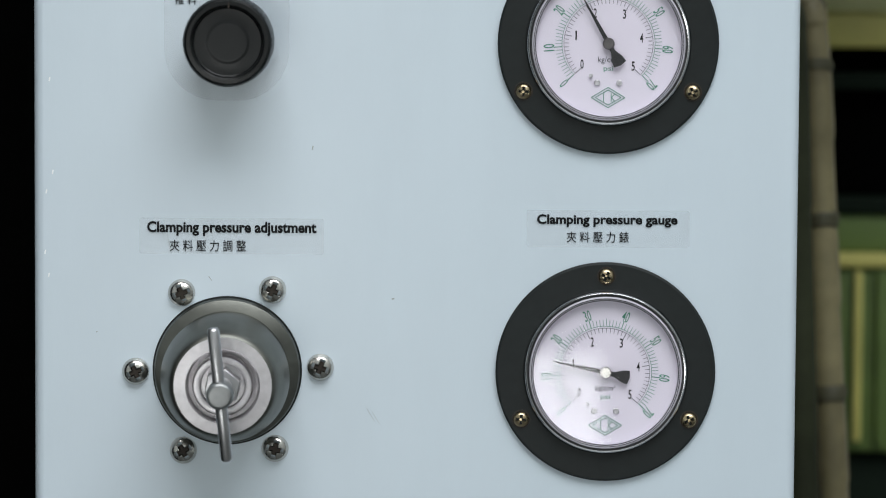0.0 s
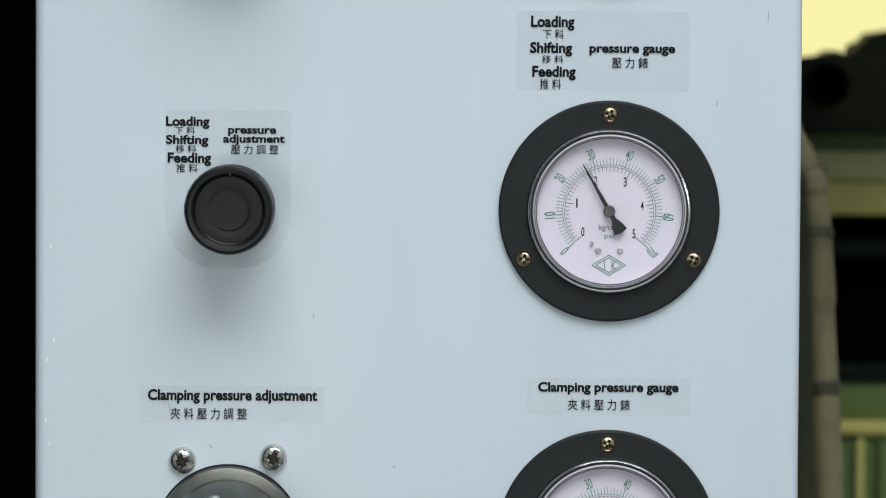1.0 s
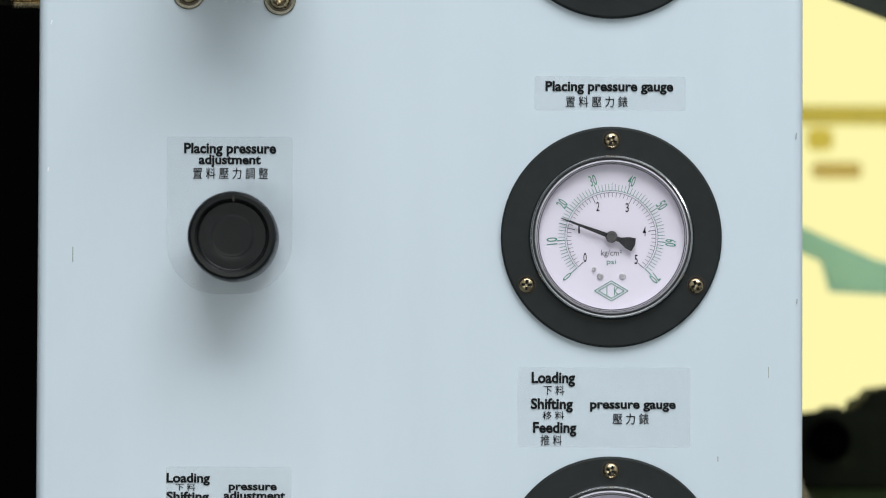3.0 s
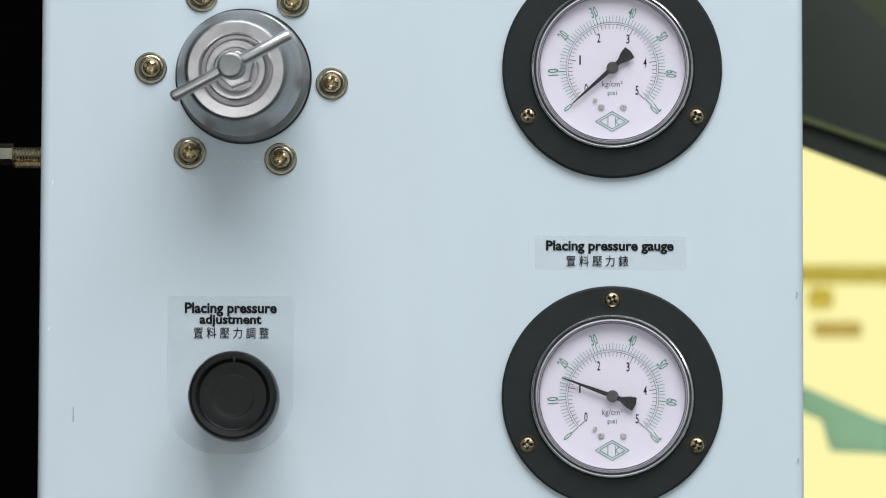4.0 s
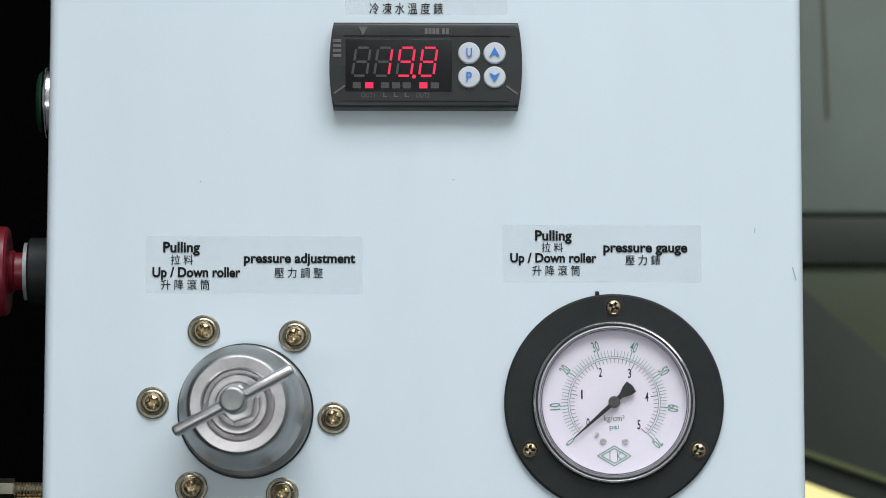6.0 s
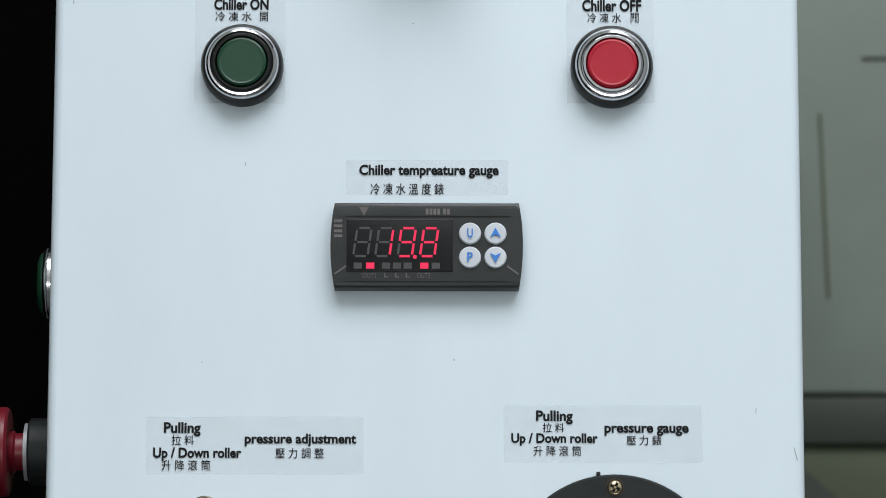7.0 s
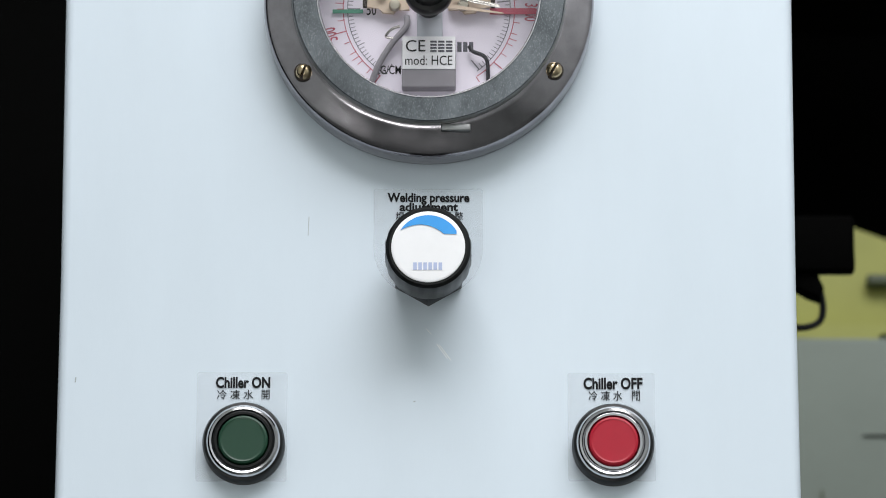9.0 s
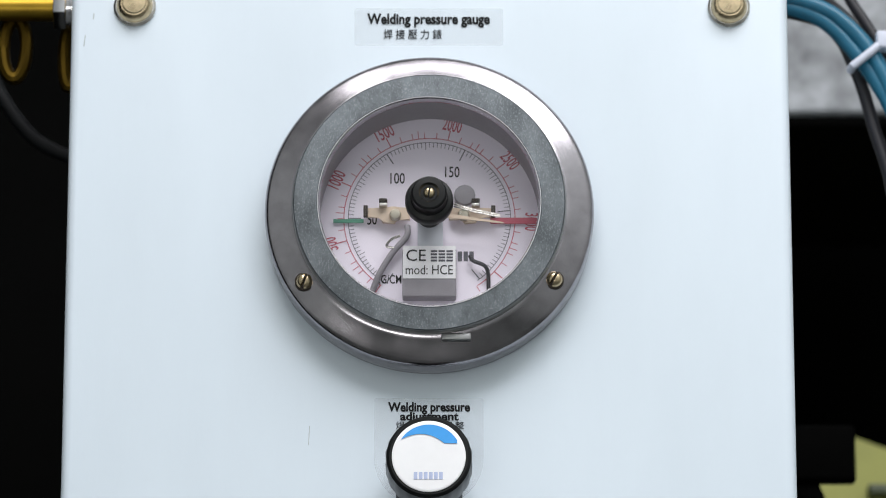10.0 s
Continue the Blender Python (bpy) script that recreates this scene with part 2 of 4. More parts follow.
def bar(x0, y0, x1, y1, width, z0, z1, bm=None):
    """A straight flat stroke between two points."""
    d = Vector((x1 - x0, y1 - y0)).normalized() * width / 2
    return prism([(x0 - d.y, y0 + d.x), (x0 + d.y, y0 - d.x), (x1 + d.y, y1 - d.x), (x1 - d.y, y1 + d.x)], z0, z1, bm)


def tube(points, r, seg=14, bm=None, ribs=None):
    """A round rod or cable along points, in millimetres; ribs(k) may vary the radius."""
    bm = bm or bmesh.new()
    pts = [Vector(p) for p in points]
    rings, side = [], None
    for k, p in enumerate(pts):
        d = (pts[min(k + 1, len(pts) - 1)] - pts[max(k - 1, 0)]).normalized()
        if side is None:
            side = d.orthogonal().normalized()
        side = (side - d * side.dot(d)).normalized()
        other = d.cross(side)
        rr = r * (ribs(k) if ribs else 1.0)
        rings.append([bm.verts.new((p + (side * math.cos(math.tau * i / seg) + other * math.sin(math.tau * i / seg)) * rr) * MM)
                      for i in range(seg)])
    for a, b in zip(rings, rings[1:]):
        for i in range(seg):
            bm.faces.new((a[i], a[(i + 1) % seg], b[(i + 1) % seg], b[i]))
    bm.faces.new(rings[0][::-1])
    bm.faces.new(rings[-1])
    return bm


def curve_points(controls, steps=10):
    """A smooth line through control points."""
    c = [Vector(p) for p in controls]
    c = [c[0] * 2 - c[1]] + c + [c[-1] * 2 - c[-2]]
    out = []
    for a, b, d, e in zip(c, c[1:], c[2:], c[3:]):
        for k in range(steps):
            t = k / steps
            out.append(0.5 * (2 * b + (d - a) * t + (2 * a - 5 * b + 4 * d - e) * t * t + (3 * b - a - 3 * d + e) * t ** 3))
    return out + [c[-2]]


def raw_text(words, bold):
    """Flat letters of the built-in font as mesh data, size 1, baseline at 0."""
    cu = bpy.data.curves.new("lettering", "FONT")
    cu.body, cu.size, cu.offset, cu.extrude = words, 1.0, bold, 0.0
    cu.resolution_u = 3
    ob = new("lettering", cu)
    bpy.context.view_layer.update()
    me = bpy.data.meshes.new_from_object(ob.evaluated_get(bpy.context.evaluated_depsgraph_get()))
    bpy.data.objects.remove(ob)
    bpy.data.curves.remove(cu)
    return me


def extent(me):
    co = np.empty(len(me.vertices) * 3)
    me.vertices.foreach_get("co", co)
    return co.reshape(-1, 3)


CAP = extent(raw_text("H", 0.0))[:, 1].max()


def lettering(name, words, x0, x1, y0, y1, z, mat, parent, bold=0.02, full=False, turn=None, label=""):
    """Writing set to the width x0..x1 (millimetres) with its capitals from y0 to y1; full: the whole ink from y0 to y1.
    turn: a matrix applied after that."""
    me = raw_text(words, bold)
    co = extent(me)
    lo, hi = co.min(axis=0), co.max(axis=0)
    base, top = (lo[1], hi[1]) if full else (0.0, CAP)
    co[:, 0] = x0 + (co[:, 0] - lo[0]) / (hi[0] - lo[0]) * (x1 - x0)
    co[:, 1] = y0 + (co[:, 1] - base) / (top - base) * (y1 - y0)
    co[:, 2] = z
    co *= MM
    if turn:
        co = np.array([turn @ Vector(v) for v in co])
    me.vertices.foreach_set("co", co.ravel())
    me.update()
    me.materials.clear()
    return finish(name, me, mat, parent, label)


# ---- the hall that closes the place ----
def slab(name, x0, x1, y0, y1, z0, z1, mat, label, category, parent=None):
    bm = block(x0 * 1000, x1 * 1000, y0 * 1000, y1 * 1000, z0 * 1000, z1 * 1000)
    return tagged(part(name, bm, mat, parent, label), label, category, kind="structure")


slab("floor", -3.2, 3.2, -5.2, 3.2, -0.1, 0.0, CONCRETE, "dark oil-stained concrete floor of the machine hall", "floor")
slab("wall_east", 3.0, 3.2, -5.0, 3.0, 0.0, 5.0, PLASTER, "plain grey plaster wall of the hall", "wall")
slab("wall_west", -3.2, -3.0, -5.0, 3.0, 0.0, 5.0, PLASTER, "plain grey plaster wall of the hall", "wall")


def pierced(name, x0, x1, y0, y1, hole, place, mat, label, category):
    """A plate with one rectangular opening; place() maps (u, v, depth) to the world."""
    bm = bmesh.new()
    hx0, hx1, hy0, hy1 = hole
    for a, b, c, d in ((x0, hx0, y0, y1), (hx1, x1, y0, y1), (hx0, hx1, y0, hy0), (hx0, hx1, hy1, y1)):
        vs = [[bm.verts.new(place(u, v, w)) for u, v in ((a, c), (b, c), (b, d), (a, d))] for w in (0, 1)]
        bm.faces.new(vs[0])
        bm.faces.new(vs[1][::-1])
        for i in range(4):
            bm.faces.new((vs[0][i], vs[0][(i + 1) % 4], vs[1][(i + 1) % 4], vs[1][i]))
    bmesh.ops.remove_doubles(bm, verts=bm.verts, dist=1e-5)
    return tagged(part(name, bm, mat, None, label), label, category, kind="structure")


pierced("ceiling", -3.2, 3.2, -5.2, 3.2, (-1.35, 2.85, -4.35, -1.25), lambda u, v, w: (u, v, 5.0 + 0.15 * w), PLASTER,
        "plain hall ceiling with a skylight opening", "ceiling")
pierced("wall_north", -3.2, 3.2, 0.0, 5.0, (0.02, 0.75, 0.96, 1.62), lambda u, v, w: (u, 1.30 + 0.2 * w, v), PLASTER,
        "plain grey plaster wall with a window opening", "wall")
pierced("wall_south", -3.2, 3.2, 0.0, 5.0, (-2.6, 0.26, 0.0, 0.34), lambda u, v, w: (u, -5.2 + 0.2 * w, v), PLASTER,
        "plain grey plaster wall with an unseen low gap for the fill lamp", "wall")
window = thing("window_1", pose(0, 1.30, 0, 90), "assumed hall window with a tan bar before a glowing sheet", "window", kind="structure")
part("window_bar", block(-100, 1000, 1319, 1334, -610, -590, 2), TAN_BAR, window, "tan horizontal glazing bar")
part("brace", prism([(205, 1224), (205, 1206), (262, 1181), (268, 1160), (400, 1153), (400, 1162), (300, 1182)], 30, 34), SEA_GREEN, window,
     "translucent sea-green diagonal brace")
part("lever", block(312, 354, 1273, 1287, -608, -596, 5), BROWN_SHEET, window, "brown plastic lever")
part("lever", block(308, 330, 1297, 1316, -608, -598, 5), TAN_BAR, window, "tan plastic rose")
# Glowing sheet added for the bright yellow background; the window is assumed.
tagged(part("backdrop", block(-600, 1400, 700, 2000, -700, -690), YELLOW_GLOW, None), "glowing yellow sheet added beyond the wall opening",
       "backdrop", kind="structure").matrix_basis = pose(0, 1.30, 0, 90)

# ---- the control column ----
LEFT, RIGHT, TOP = -156.4, 139.9, 1830.0
column = thing("control_cabinet", pose(0, 0, 0, 90), "tall mint-white painted steel control cabinet, lightly scuffed", "cabinet")
shell = block(LEFT, RIGHT, 0, TOP, -110, 0, 4.0)


def bored(bm, x, z, r, depth):
    """The box with a round hole sunk into its front."""
    made = []
    for k, b in enumerate((bm, lathe([(0, 20), (r, 20), (r, -depth), (0, -depth)], 96, None, (x, z)))):
        me = bpy.data.meshes.new("blank")
        bmesh.ops.recalc_face_normals(b, faces=b.faces)
        b.to_mesh(me)
        b.free()
        made.append(new("blank", me))
    cut = made[0].modifiers.new("cut", "BOOLEAN")
    cut.operation, cut.solver, cut.object = "DIFFERENCE", "EXACT", made[1]
    bpy.context.view_layer.update()
    me = bpy.data.meshes.new_from_object(made[0].evaluated_get(bpy.context.evaluated_depsgraph_get()))
    for ob in made:
        bpy.data.objects.remove(ob)
    return me


bmesh.ops.bisect_plane(shell, geom=shell.verts[:] + shell.edges[:] + shell.faces[:], plane_co=(0, 1.55, 0), plane_no=(0, 1, 0))
for v in shell.verts:  # the sheet splays slightly towards the top
    v.co.x += max(v.co.y - 1.55, 0.0) * (-0.0090 if v.co.x < 0 else 0.0075)
finish("body", bored(shell, -8.2, 1662.8, 50.0, 25.0), PAINT, column, "mint-white painted sheet steel with rounded edges")


def mark(x, z, dx, dz, width, mat=None):
    part("scratch", bar(x - dx / 2, z - dz / 2, x + dx / 2, z + dz / 2, width, 0.02, 0.12), mat or DARK_MARK, column,
         "bare scratch and painted glint" if mat else "small dark scuff")


for spot in ((-142.5, 1138, 0, 6.0, 0.4), (-48.4, 977, 0.3, 1.6, 0.5), (-25.5, 873, 3.0, -5.0, 0.14), (-23.6, 872, 3.0, -5.0, 0.12),
             (107, 1060, 0, 2.0, 0.4), (126.5, 1093.5, 0, 4.4, 0.35), (-79.7, 1439.5, 0.3, 1.5, 0.4), (-56.6, 1570, 0.3, 8.0, 0.25),
             (-149, 1505.8, 0.2, 2.0, 0.5), (-104.0, 939.9, -1.6, 7.0, 0.3), (-106.2, 942.5, -0.8, 3.0, 0.25), (137.1, 1185, 0.3, 2.4, 0.5),
             (137.4, 1121, 0.2, 2.0, 0.5), (136.3, 1324, 1.4, -5.0, 0.35), (-148.7, 1753, 0.2, 2.6, 0.4), (-152.2, 1742, 0.5, 5.0, 0.4),
             (-63.0, 1011, 2.0, 3.0, 0.3), (-66.0, 1006, 1.6, 2.6, 0.25), (-70.2, 997.5, 0.4, 2.6, 0.4), (-17, 918.5, 1.0, 0.2, 0.6),
             (-13.6, 1497, 0.8, 0.2, 0.4), (3.0, 1361, 0.6, 0.2, 0.5), (-96, 1360, 0.4, 0.4, 0.5), (121, 1341, 0.2, 2.0, 0.3),
             (-88, 926, 1.2, -1.6, 0.25), (-132, 905, 0.5, 0.3, 0.4)):
    mark(*spot)
for spot in ((-1.4, 1517.2, 4.6, -6.4, 0.3), (-2.6, 1517.6, 4.2, -6.0, 0.3), (-8.0, 1526, 2.2, -2.4, 0.2)):
    mark(*spot, LIGHT_MARK)
# Dashes below the upper regulator: small reflections drawn as pale marks.
for x in (-84.0, -79.5, -77.0, -73.0, -71.6):
    mark(x, 1236.2, 1.2, 0.1, 0.22, LIGHT_MARK)
for x, z in ((-149.0, 967), (-151.5, 959.5), (-152.0, 936), (-150.6, 927), (-150.2, 1003), (-152.2, 1171), (-151.4, 1228)):
    mark(x, z, 0.3, 1.6, 0.5, LIGHT_MARK)


# ---- screws ----
def screw_mesh(r, height, slot="cross"):
    """A domed screw head with a sunk cross or slot."""
    bm = bmesh.new()
    seg, rows = 48, 13
    rings = []
    for k in range(rows + 1):
        q = 1 - k / rows
        ring = []
        for i in range(seg):
            a = math.tau * i / seg
            x, y = r * q * math.cos(a), r * q * math.sin(a)
            h = height * (1 - q ** 2.6) ** 0.55
            arm = 0.16 * r
            inside = (abs(x) < arm or abs(y) < arm) if slot == "cross" else abs(y) < arm * 0.8
            limit = 0.62 if slot == "cross" else 0.97
            if inside and q < limit:
                h -= height * 1.0
            ring.append(bm.verts.new((x * MM, y * MM, (h + 0.2) * MM)))
        rings.append(ring)
    for a, b in zip(rings, rings[1:-1]):
        for i in range(seg):
            bm.faces.new((a[i], a[(i + 1) % seg], b[(i + 1) % seg], b[i]))
    bm.faces.new(rings[-2])
    for v in rings[-1]:
        bm.verts.remove(v)
    return bm


def washer_mesh(r):
    return lathe([(r, 0.0), (r, 0.7), (r - 0.4, 1.0), (r * 0.88, 1.0), (r * 0.86, 0.3), (r * 0.80, 0.3), (r * 0.78, 1.3), (r * 0.72, 1.5), (r * 0.68, 1.3), (r * 0.66, 0.5), (r * 0.55, 0.4)], 48)


def screw(parent, x, y, z, bm, mat, turn=0.0, name="screw", label=""):
    ob = part(name, bm, mat, parent, label)
    ob.matrix_basis = pose(x * MM, y * MM, z * MM, 0, 0, turn)
    return ob


# ---- pressure gauges ----
PSI_START, PSI_STEP = 222.0, 37.9


def polar(r, a):
    return r * math.cos(radians(a)), r * math.sin(radians(a))


def arc_stroke(bm, r, width, a0, a1, z, steps=72):
    out = []
    for k in range(steps + 1):
        a = a0 + (a1 - a0) * k / steps
        out.append([bm.verts.new((x * MM, y * MM, z * MM)) for x, y in (polar(r - width / 2, a), polar(r + width / 2, a))])
    for p, q in zip(out, out[1:]):
        bm.faces.new((p[0], p[1], q[1], q[0]))


def tick(bm, r0, r1, a, width, z):
    x0, y0 = polar(r0, a)
    x1, y1 = polar(r1, a)
    d = Vector((y0 - y1, x1 - x0)).normalized() * width / 2
    bm.faces.new([bm.verts.new((x * MM, y * MM, z * MM)) for x, y in
                  ((x0 + d.x, y0 + d.y), (x0 - d.x, y0 - d.y), (x1 - d.x, y1 - d.y), (x1 + d.x, y1 + d.y))])


def pressure_gauge(m, label):
    g = thing("pressure_gauge", m, label, "pressure gauge", "panel pressure gauges")
    part("flange", lathe([(42.7, 0.0), (42.7, 1.6), (41.9, 2.4), (32.0, 2.6), (31.4, 2.2), (31.4, 0.0)], 96), BLACK_RING, g,
         "matt black mounting ring with small scuffs")
    bezel = part("bezel", lathe([(31.6, 0.5), (31.6, 4.2), (31.3, 4.9), (30.9, 5.2), (30.5, 5.1), (30.3, 4.5)], 96), CHROME, g, "thin bright bezel")
    part("seal", lathe([(30.5, 3.8), (30.4, 4.7), (29.7, 4.6), (29.5, 4.0)], 96), SEAL, bezel, "black rubber seal")
    part("lens_rim", lathe([(29.8, 3.6), (29.6, 4.9), (29.2, 5.3), (28.7, 5.3), (28.3, 5.0), (28.0, 2.4)], 96), LENS_RIM, bezel, "pale lilac lens rim")
    for r in (28.85, 28.2):
        part("groove", lathe([(r + 0.14, 5.15), (r + 0.12, 5.36), (r - 0.12, 5.36), (r - 0.14, 5.15)], 96), SEAL, bezel, "fine dark groove")
    dial = part("dial", lathe([(28.2, 1.6), (28.2, 2.5), (0, 2.5)], 96), DIAL, g, "white printed dial")
    z = 2.62
    green, black = bmesh.new(), bmesh.new()
    arc_stroke(green, 17.95, 0.18, PSI_START, PSI_START - 7 * PSI_STEP, z)
    arc_stroke(black, 17.2, 0.16, PSI_START, PSI_START - 5 * 53.2, z)
    for k in range(71):
        a = PSI_START - k * PSI_STEP / 10
        tick(green, 18.0, 21.2 if k % 10 == 0 else 20.9 if k % 5 == 0 else 20.5, a, 0.30 if k % 10 == 0 else 0.18, z)
    for k in range(51):
        a = PSI_START - k * 53.2 / 10
        tick(black, 17.2, 14.4 if k % 10 == 0 else 15.4, a, 0.26 if k % 10 == 0 else 0.18, z)
    part("psi_scale", green, GREEN_INK, dial, "green scale ring")
    part("metric_scale", black, GREY_INK, dial, "dark scale ring")
    for k in range(8):
        word = str(k * 10)
        a = PSI_START - k * PSI_STEP
        w = 1.35 * len(word)
        lettering("psi_number", word, -w / 2, w / 2, -2.1, 2.1, z, GREEN_INK, dial, 0.004, True,
                  Matrix.Translation((*[v * MM for v in polar(23.0, a)], 0)) @ Matrix.Rotation(radians(a - 90), 4, "Z"))
    for k in range(6):
        x, y = polar(12.9, PSI_START - 4 - k * 52)
        w = 0.3 if k == 1 else 0.62
        lettering("metric_number", str(k), x - w, x + w, y - 1.8, y + 1.8, z, INK, dial, 0.01, True)
    lettering("unit", "kg/cm²", -4.0, 4.0, -7.2, -5.0, z, GREY_INK, dial, 0.0)
    lettering("unit", "psi", -1.8, 1.8, -10.4, -8.6, z, GREEN_INK, dial, 0.0)
    logo = bmesh.new()
    for p, q in (((-6.5, -20.8), (0, -16.9)), ((0, -16.9), (6.5, -20.8)), ((6.5, -20.8), (0, -24.7)), ((0, -24.7), (-6.5, -20.8)),
                 ((-5.0, -20.8), (0, -17.9)), ((0, -17.9), (5.0, -20.8)), ((5.0, -20.8), (0, -23.7)), ((0, -23.7), (-5.0, -20.8)),
                 ((-1.7, -19.2), (-1.7, -22.4)), ((1.2, -19.2), (1.2, -22.4)), ((1.3, -20.8), (2.7, -19.3)), ((1.3, -20.8), (2.7, -22.3))):
        bar(*p, *q, 0.28, z - 0.05, z + 0.02, logo)
    part("emblem", logo, GREEN_INK, dial, "green diamond emblem")
    for x in (-4.3, 4.3):
        part("dial_screw", lathe([(1.25, 2.5), (1.25, 2.9), (0.9, 3.2), (0.35, 3.2), (0.3, 2.8), (0, 2.8)], 20, None, (x, -15.2)), STEEL, dial)
    part("stop_pin", lathe([(0.8, 2.5), (0.8, 3.4), (0, 3.6)], 16, None, (-6.7, -12.4)), STEEL, dial)
    for a in (90, 209.5, 330.5):
        x, y = polar(37.5, a)
        seat = part("screw_hole", lathe([(3.6, 2.4), (3.6, 2.75), (3.1, 2.8), (3.0, 2.3), (0, 2.3)], 28, None, (x, y)), SLOT, g)
        screw(g, x, y - 0.2, 2.3, screw_mesh(3.0, 1.7), BRASS, a * 1.7, "mounting_screw", "small yellow-zinc cross-head screw")
    return g


def needle(g, angle, hub_mat):
    n = part("needle", prism([(20.8, 0.2), (6, 0.75), (1, 0.85), (-3.5, 0.95), (-6.5, 2.3), (-9.0, 2.7), (-9.6, 0), (-9.0, -2.7), (-6.5, -2.3),
                              (-3.5, -0.95), (1, -0.85), (6, -0.75), (20.8, -0.2)], 4.0, 4.35), NEEDLE, g, "black pointer with a flared tail")
    n.matrix_basis = pose(0, 0, 0, 0, 0, angle)
    part("hub", lathe([(2.3, 3.0), (2.3, 4.6), (1.9, 5.0), (1.1, 5.0), (1.0, 4.8), (0, 4.8)], 28), hub_mat, g, "turned metal pointer hub")
    part("glass", lathe([(28.0, 5.0), (28.0, 5.25), (0, 5.3)], 64), GLASS, g, "clear glass").visible_shadow = False


# The first hub's bright nickel holds a reflection; the other hubs are dark.
for z, angle, hub, words in ((890.6, 168.0, NICKEL, "clamping pressure gauge with a black ring, needle near one"),
                             (1018.1, 119.5, DARK_HUB, "round white pressure gauge with a black ring, needle near two"),
                             (1145.5, 160.0, DARK_HUB, "placing pressure gauge with a black ring, needle above one"),
                             (1272.9, 222.0, DARK_HUB, "pulling pressure gauge with a black ring, needle at zero")):
    g = pressure_gauge(on_panel(65.6, z), words)
    needle(g, angle, hub)
part("nub", block(-7.2, -5.6, 42.0, 43.8, 0.2, 1.6, 0.3), BLACK_RING, g, "small moulded nub")


# ---- stickers with their writing ----
def sticker(x0, x1, z0, z1, lines, words, arch=False):
    """Clear film on the panel; lines: (writing, x0, x1, z0, z1) in panel millimetres."""
    cx, cz = (x0 + x1) / 2, (z0 + z1) / 2
    s = thing("label_sticker", on_panel(cx, cz), words, "label", "panel labels")
    w, h = (x1 - x0) / 2, (z1 - z0) / 2
    r0 = 20.0 if arch else 1.0
    outline = []
    for sx, sy, a0, r in ((1, 1, 0, 1.0), (-1, 1, 90, 1.0), (-1, -1, 180, r0), (1, -1, 270, r0)):
        for k in range(9 if r > 5 else 4):
            a = a0 + 90 * k / (8 if r > 5 else 3)
            px, py = polar(r, a)
            outline.append((sx * (w - r) + px, sy * (h - r) + py))
    part("film", prism(outline, 0.05, 0.2), FILM, s, "clear glossy film, slightly grey").visible_shadow = False
    for text, a, b, c, d in lines:
        chinese = ord(text[0]) > 0x2000
        if chinese and len(text) > 1:
            text = " ".join(text)
        lettering("lettering", text, a - cx, b - cx, c - cz, d - cz, 0.32, INK, s, 0.006 if chinese else 0.034, chinese)
    return s


sticker(-115.5, -43.9, 935.6, 949.5, [
    ("Clamping pressure adjustment", -112.5, -46.8, 944.1, 948.0),
    ("夾料壓力調整", -103.7, -74.1, 936.5, 941.0)], "clear film label reading Clamping pressure adjustment")
sticker(34.6, 97.8, 939.0, 953.4, [
    ("Clamping pressure gauge", 38.6, 93.1, 948.2, 951.6),
    ("夾料壓力錶", 50.2, 74.3, 940.8, 945.1)], "clear film label reading Clamping pressure gauge")
sticker(-105.9, -57.5, 995.2, 1056.3, [
    ("Loading", -105.7, -88.9, 1050.3, 1053.7),
    ("下料", -102.2, -94.5, 1047.0, 1049.8),
    ("Shifting", -105.7, -89.3, 1043.3, 1046.5),
    ("移料", -102.0, -93.9, 1039.8, 1042.8),
    ("Feeding", -105.0, -88.2, 1036.1, 1039.7),
    ("推料", -101.7, -93.4, 1032.1, 1035.6),
    ("pressure", -81.7, -63.1, 1047.4, 1050.3),
    ("adjustment", -83.6, -59.8, 1043.9, 1046.8),
    ("壓力調整", -80.6, -62.2, 1039.3, 1043.1)], "arched clear label for loading, shifting and feeding adjustment", True)
sticker(29.6, 96.3, 1064.4, 1095.2, [
    ("Loading", 35.0, 51.8, 1089.2, 1093.2),
    ("下料", 39.6, 47.7, 1084.4, 1088.2),
    ("Shifting", 34.7, 51.0, 1079.2, 1083.0),
    ("移料", 39.3, 47.6, 1075.0, 1078.2),
    ("Feeding", 35.6, 52.4, 1070.0, 1073.9),
    ("推料", 38.5, 46.8, 1065.0, 1069.1),
    ("pressure gauge", 57.6, 90.7, 1079.4, 1082.7),
    ("壓力錶", 66.3, 80.3, 1073.2, 1077.5)], "clear label for loading, shifting and feeding pressure gauge")
sticker(-106.3, -57.7, 1122.9, 1183.8, [
    ("Placing pressure", -99.7, -64.1, 1177.5, 1181.3),
    ("adjustment", -94.0, -70.0, 1173.3, 1176.7),
    ("置料壓力調整", -96.2, -67.1, 1167.4, 1171.9)], "arched clear label reading Placing pressure adjustment", True)
sticker(35.8, 94.2, 1194.6, 1207.8, [
    ("Placing pressure gauge", 40.0, 89.5, 1202.2, 1205.8),
    ("置料壓力錶", 47.9, 71.9, 1195.8, 1200.1)], "clear film label reading Placing pressure gauge")
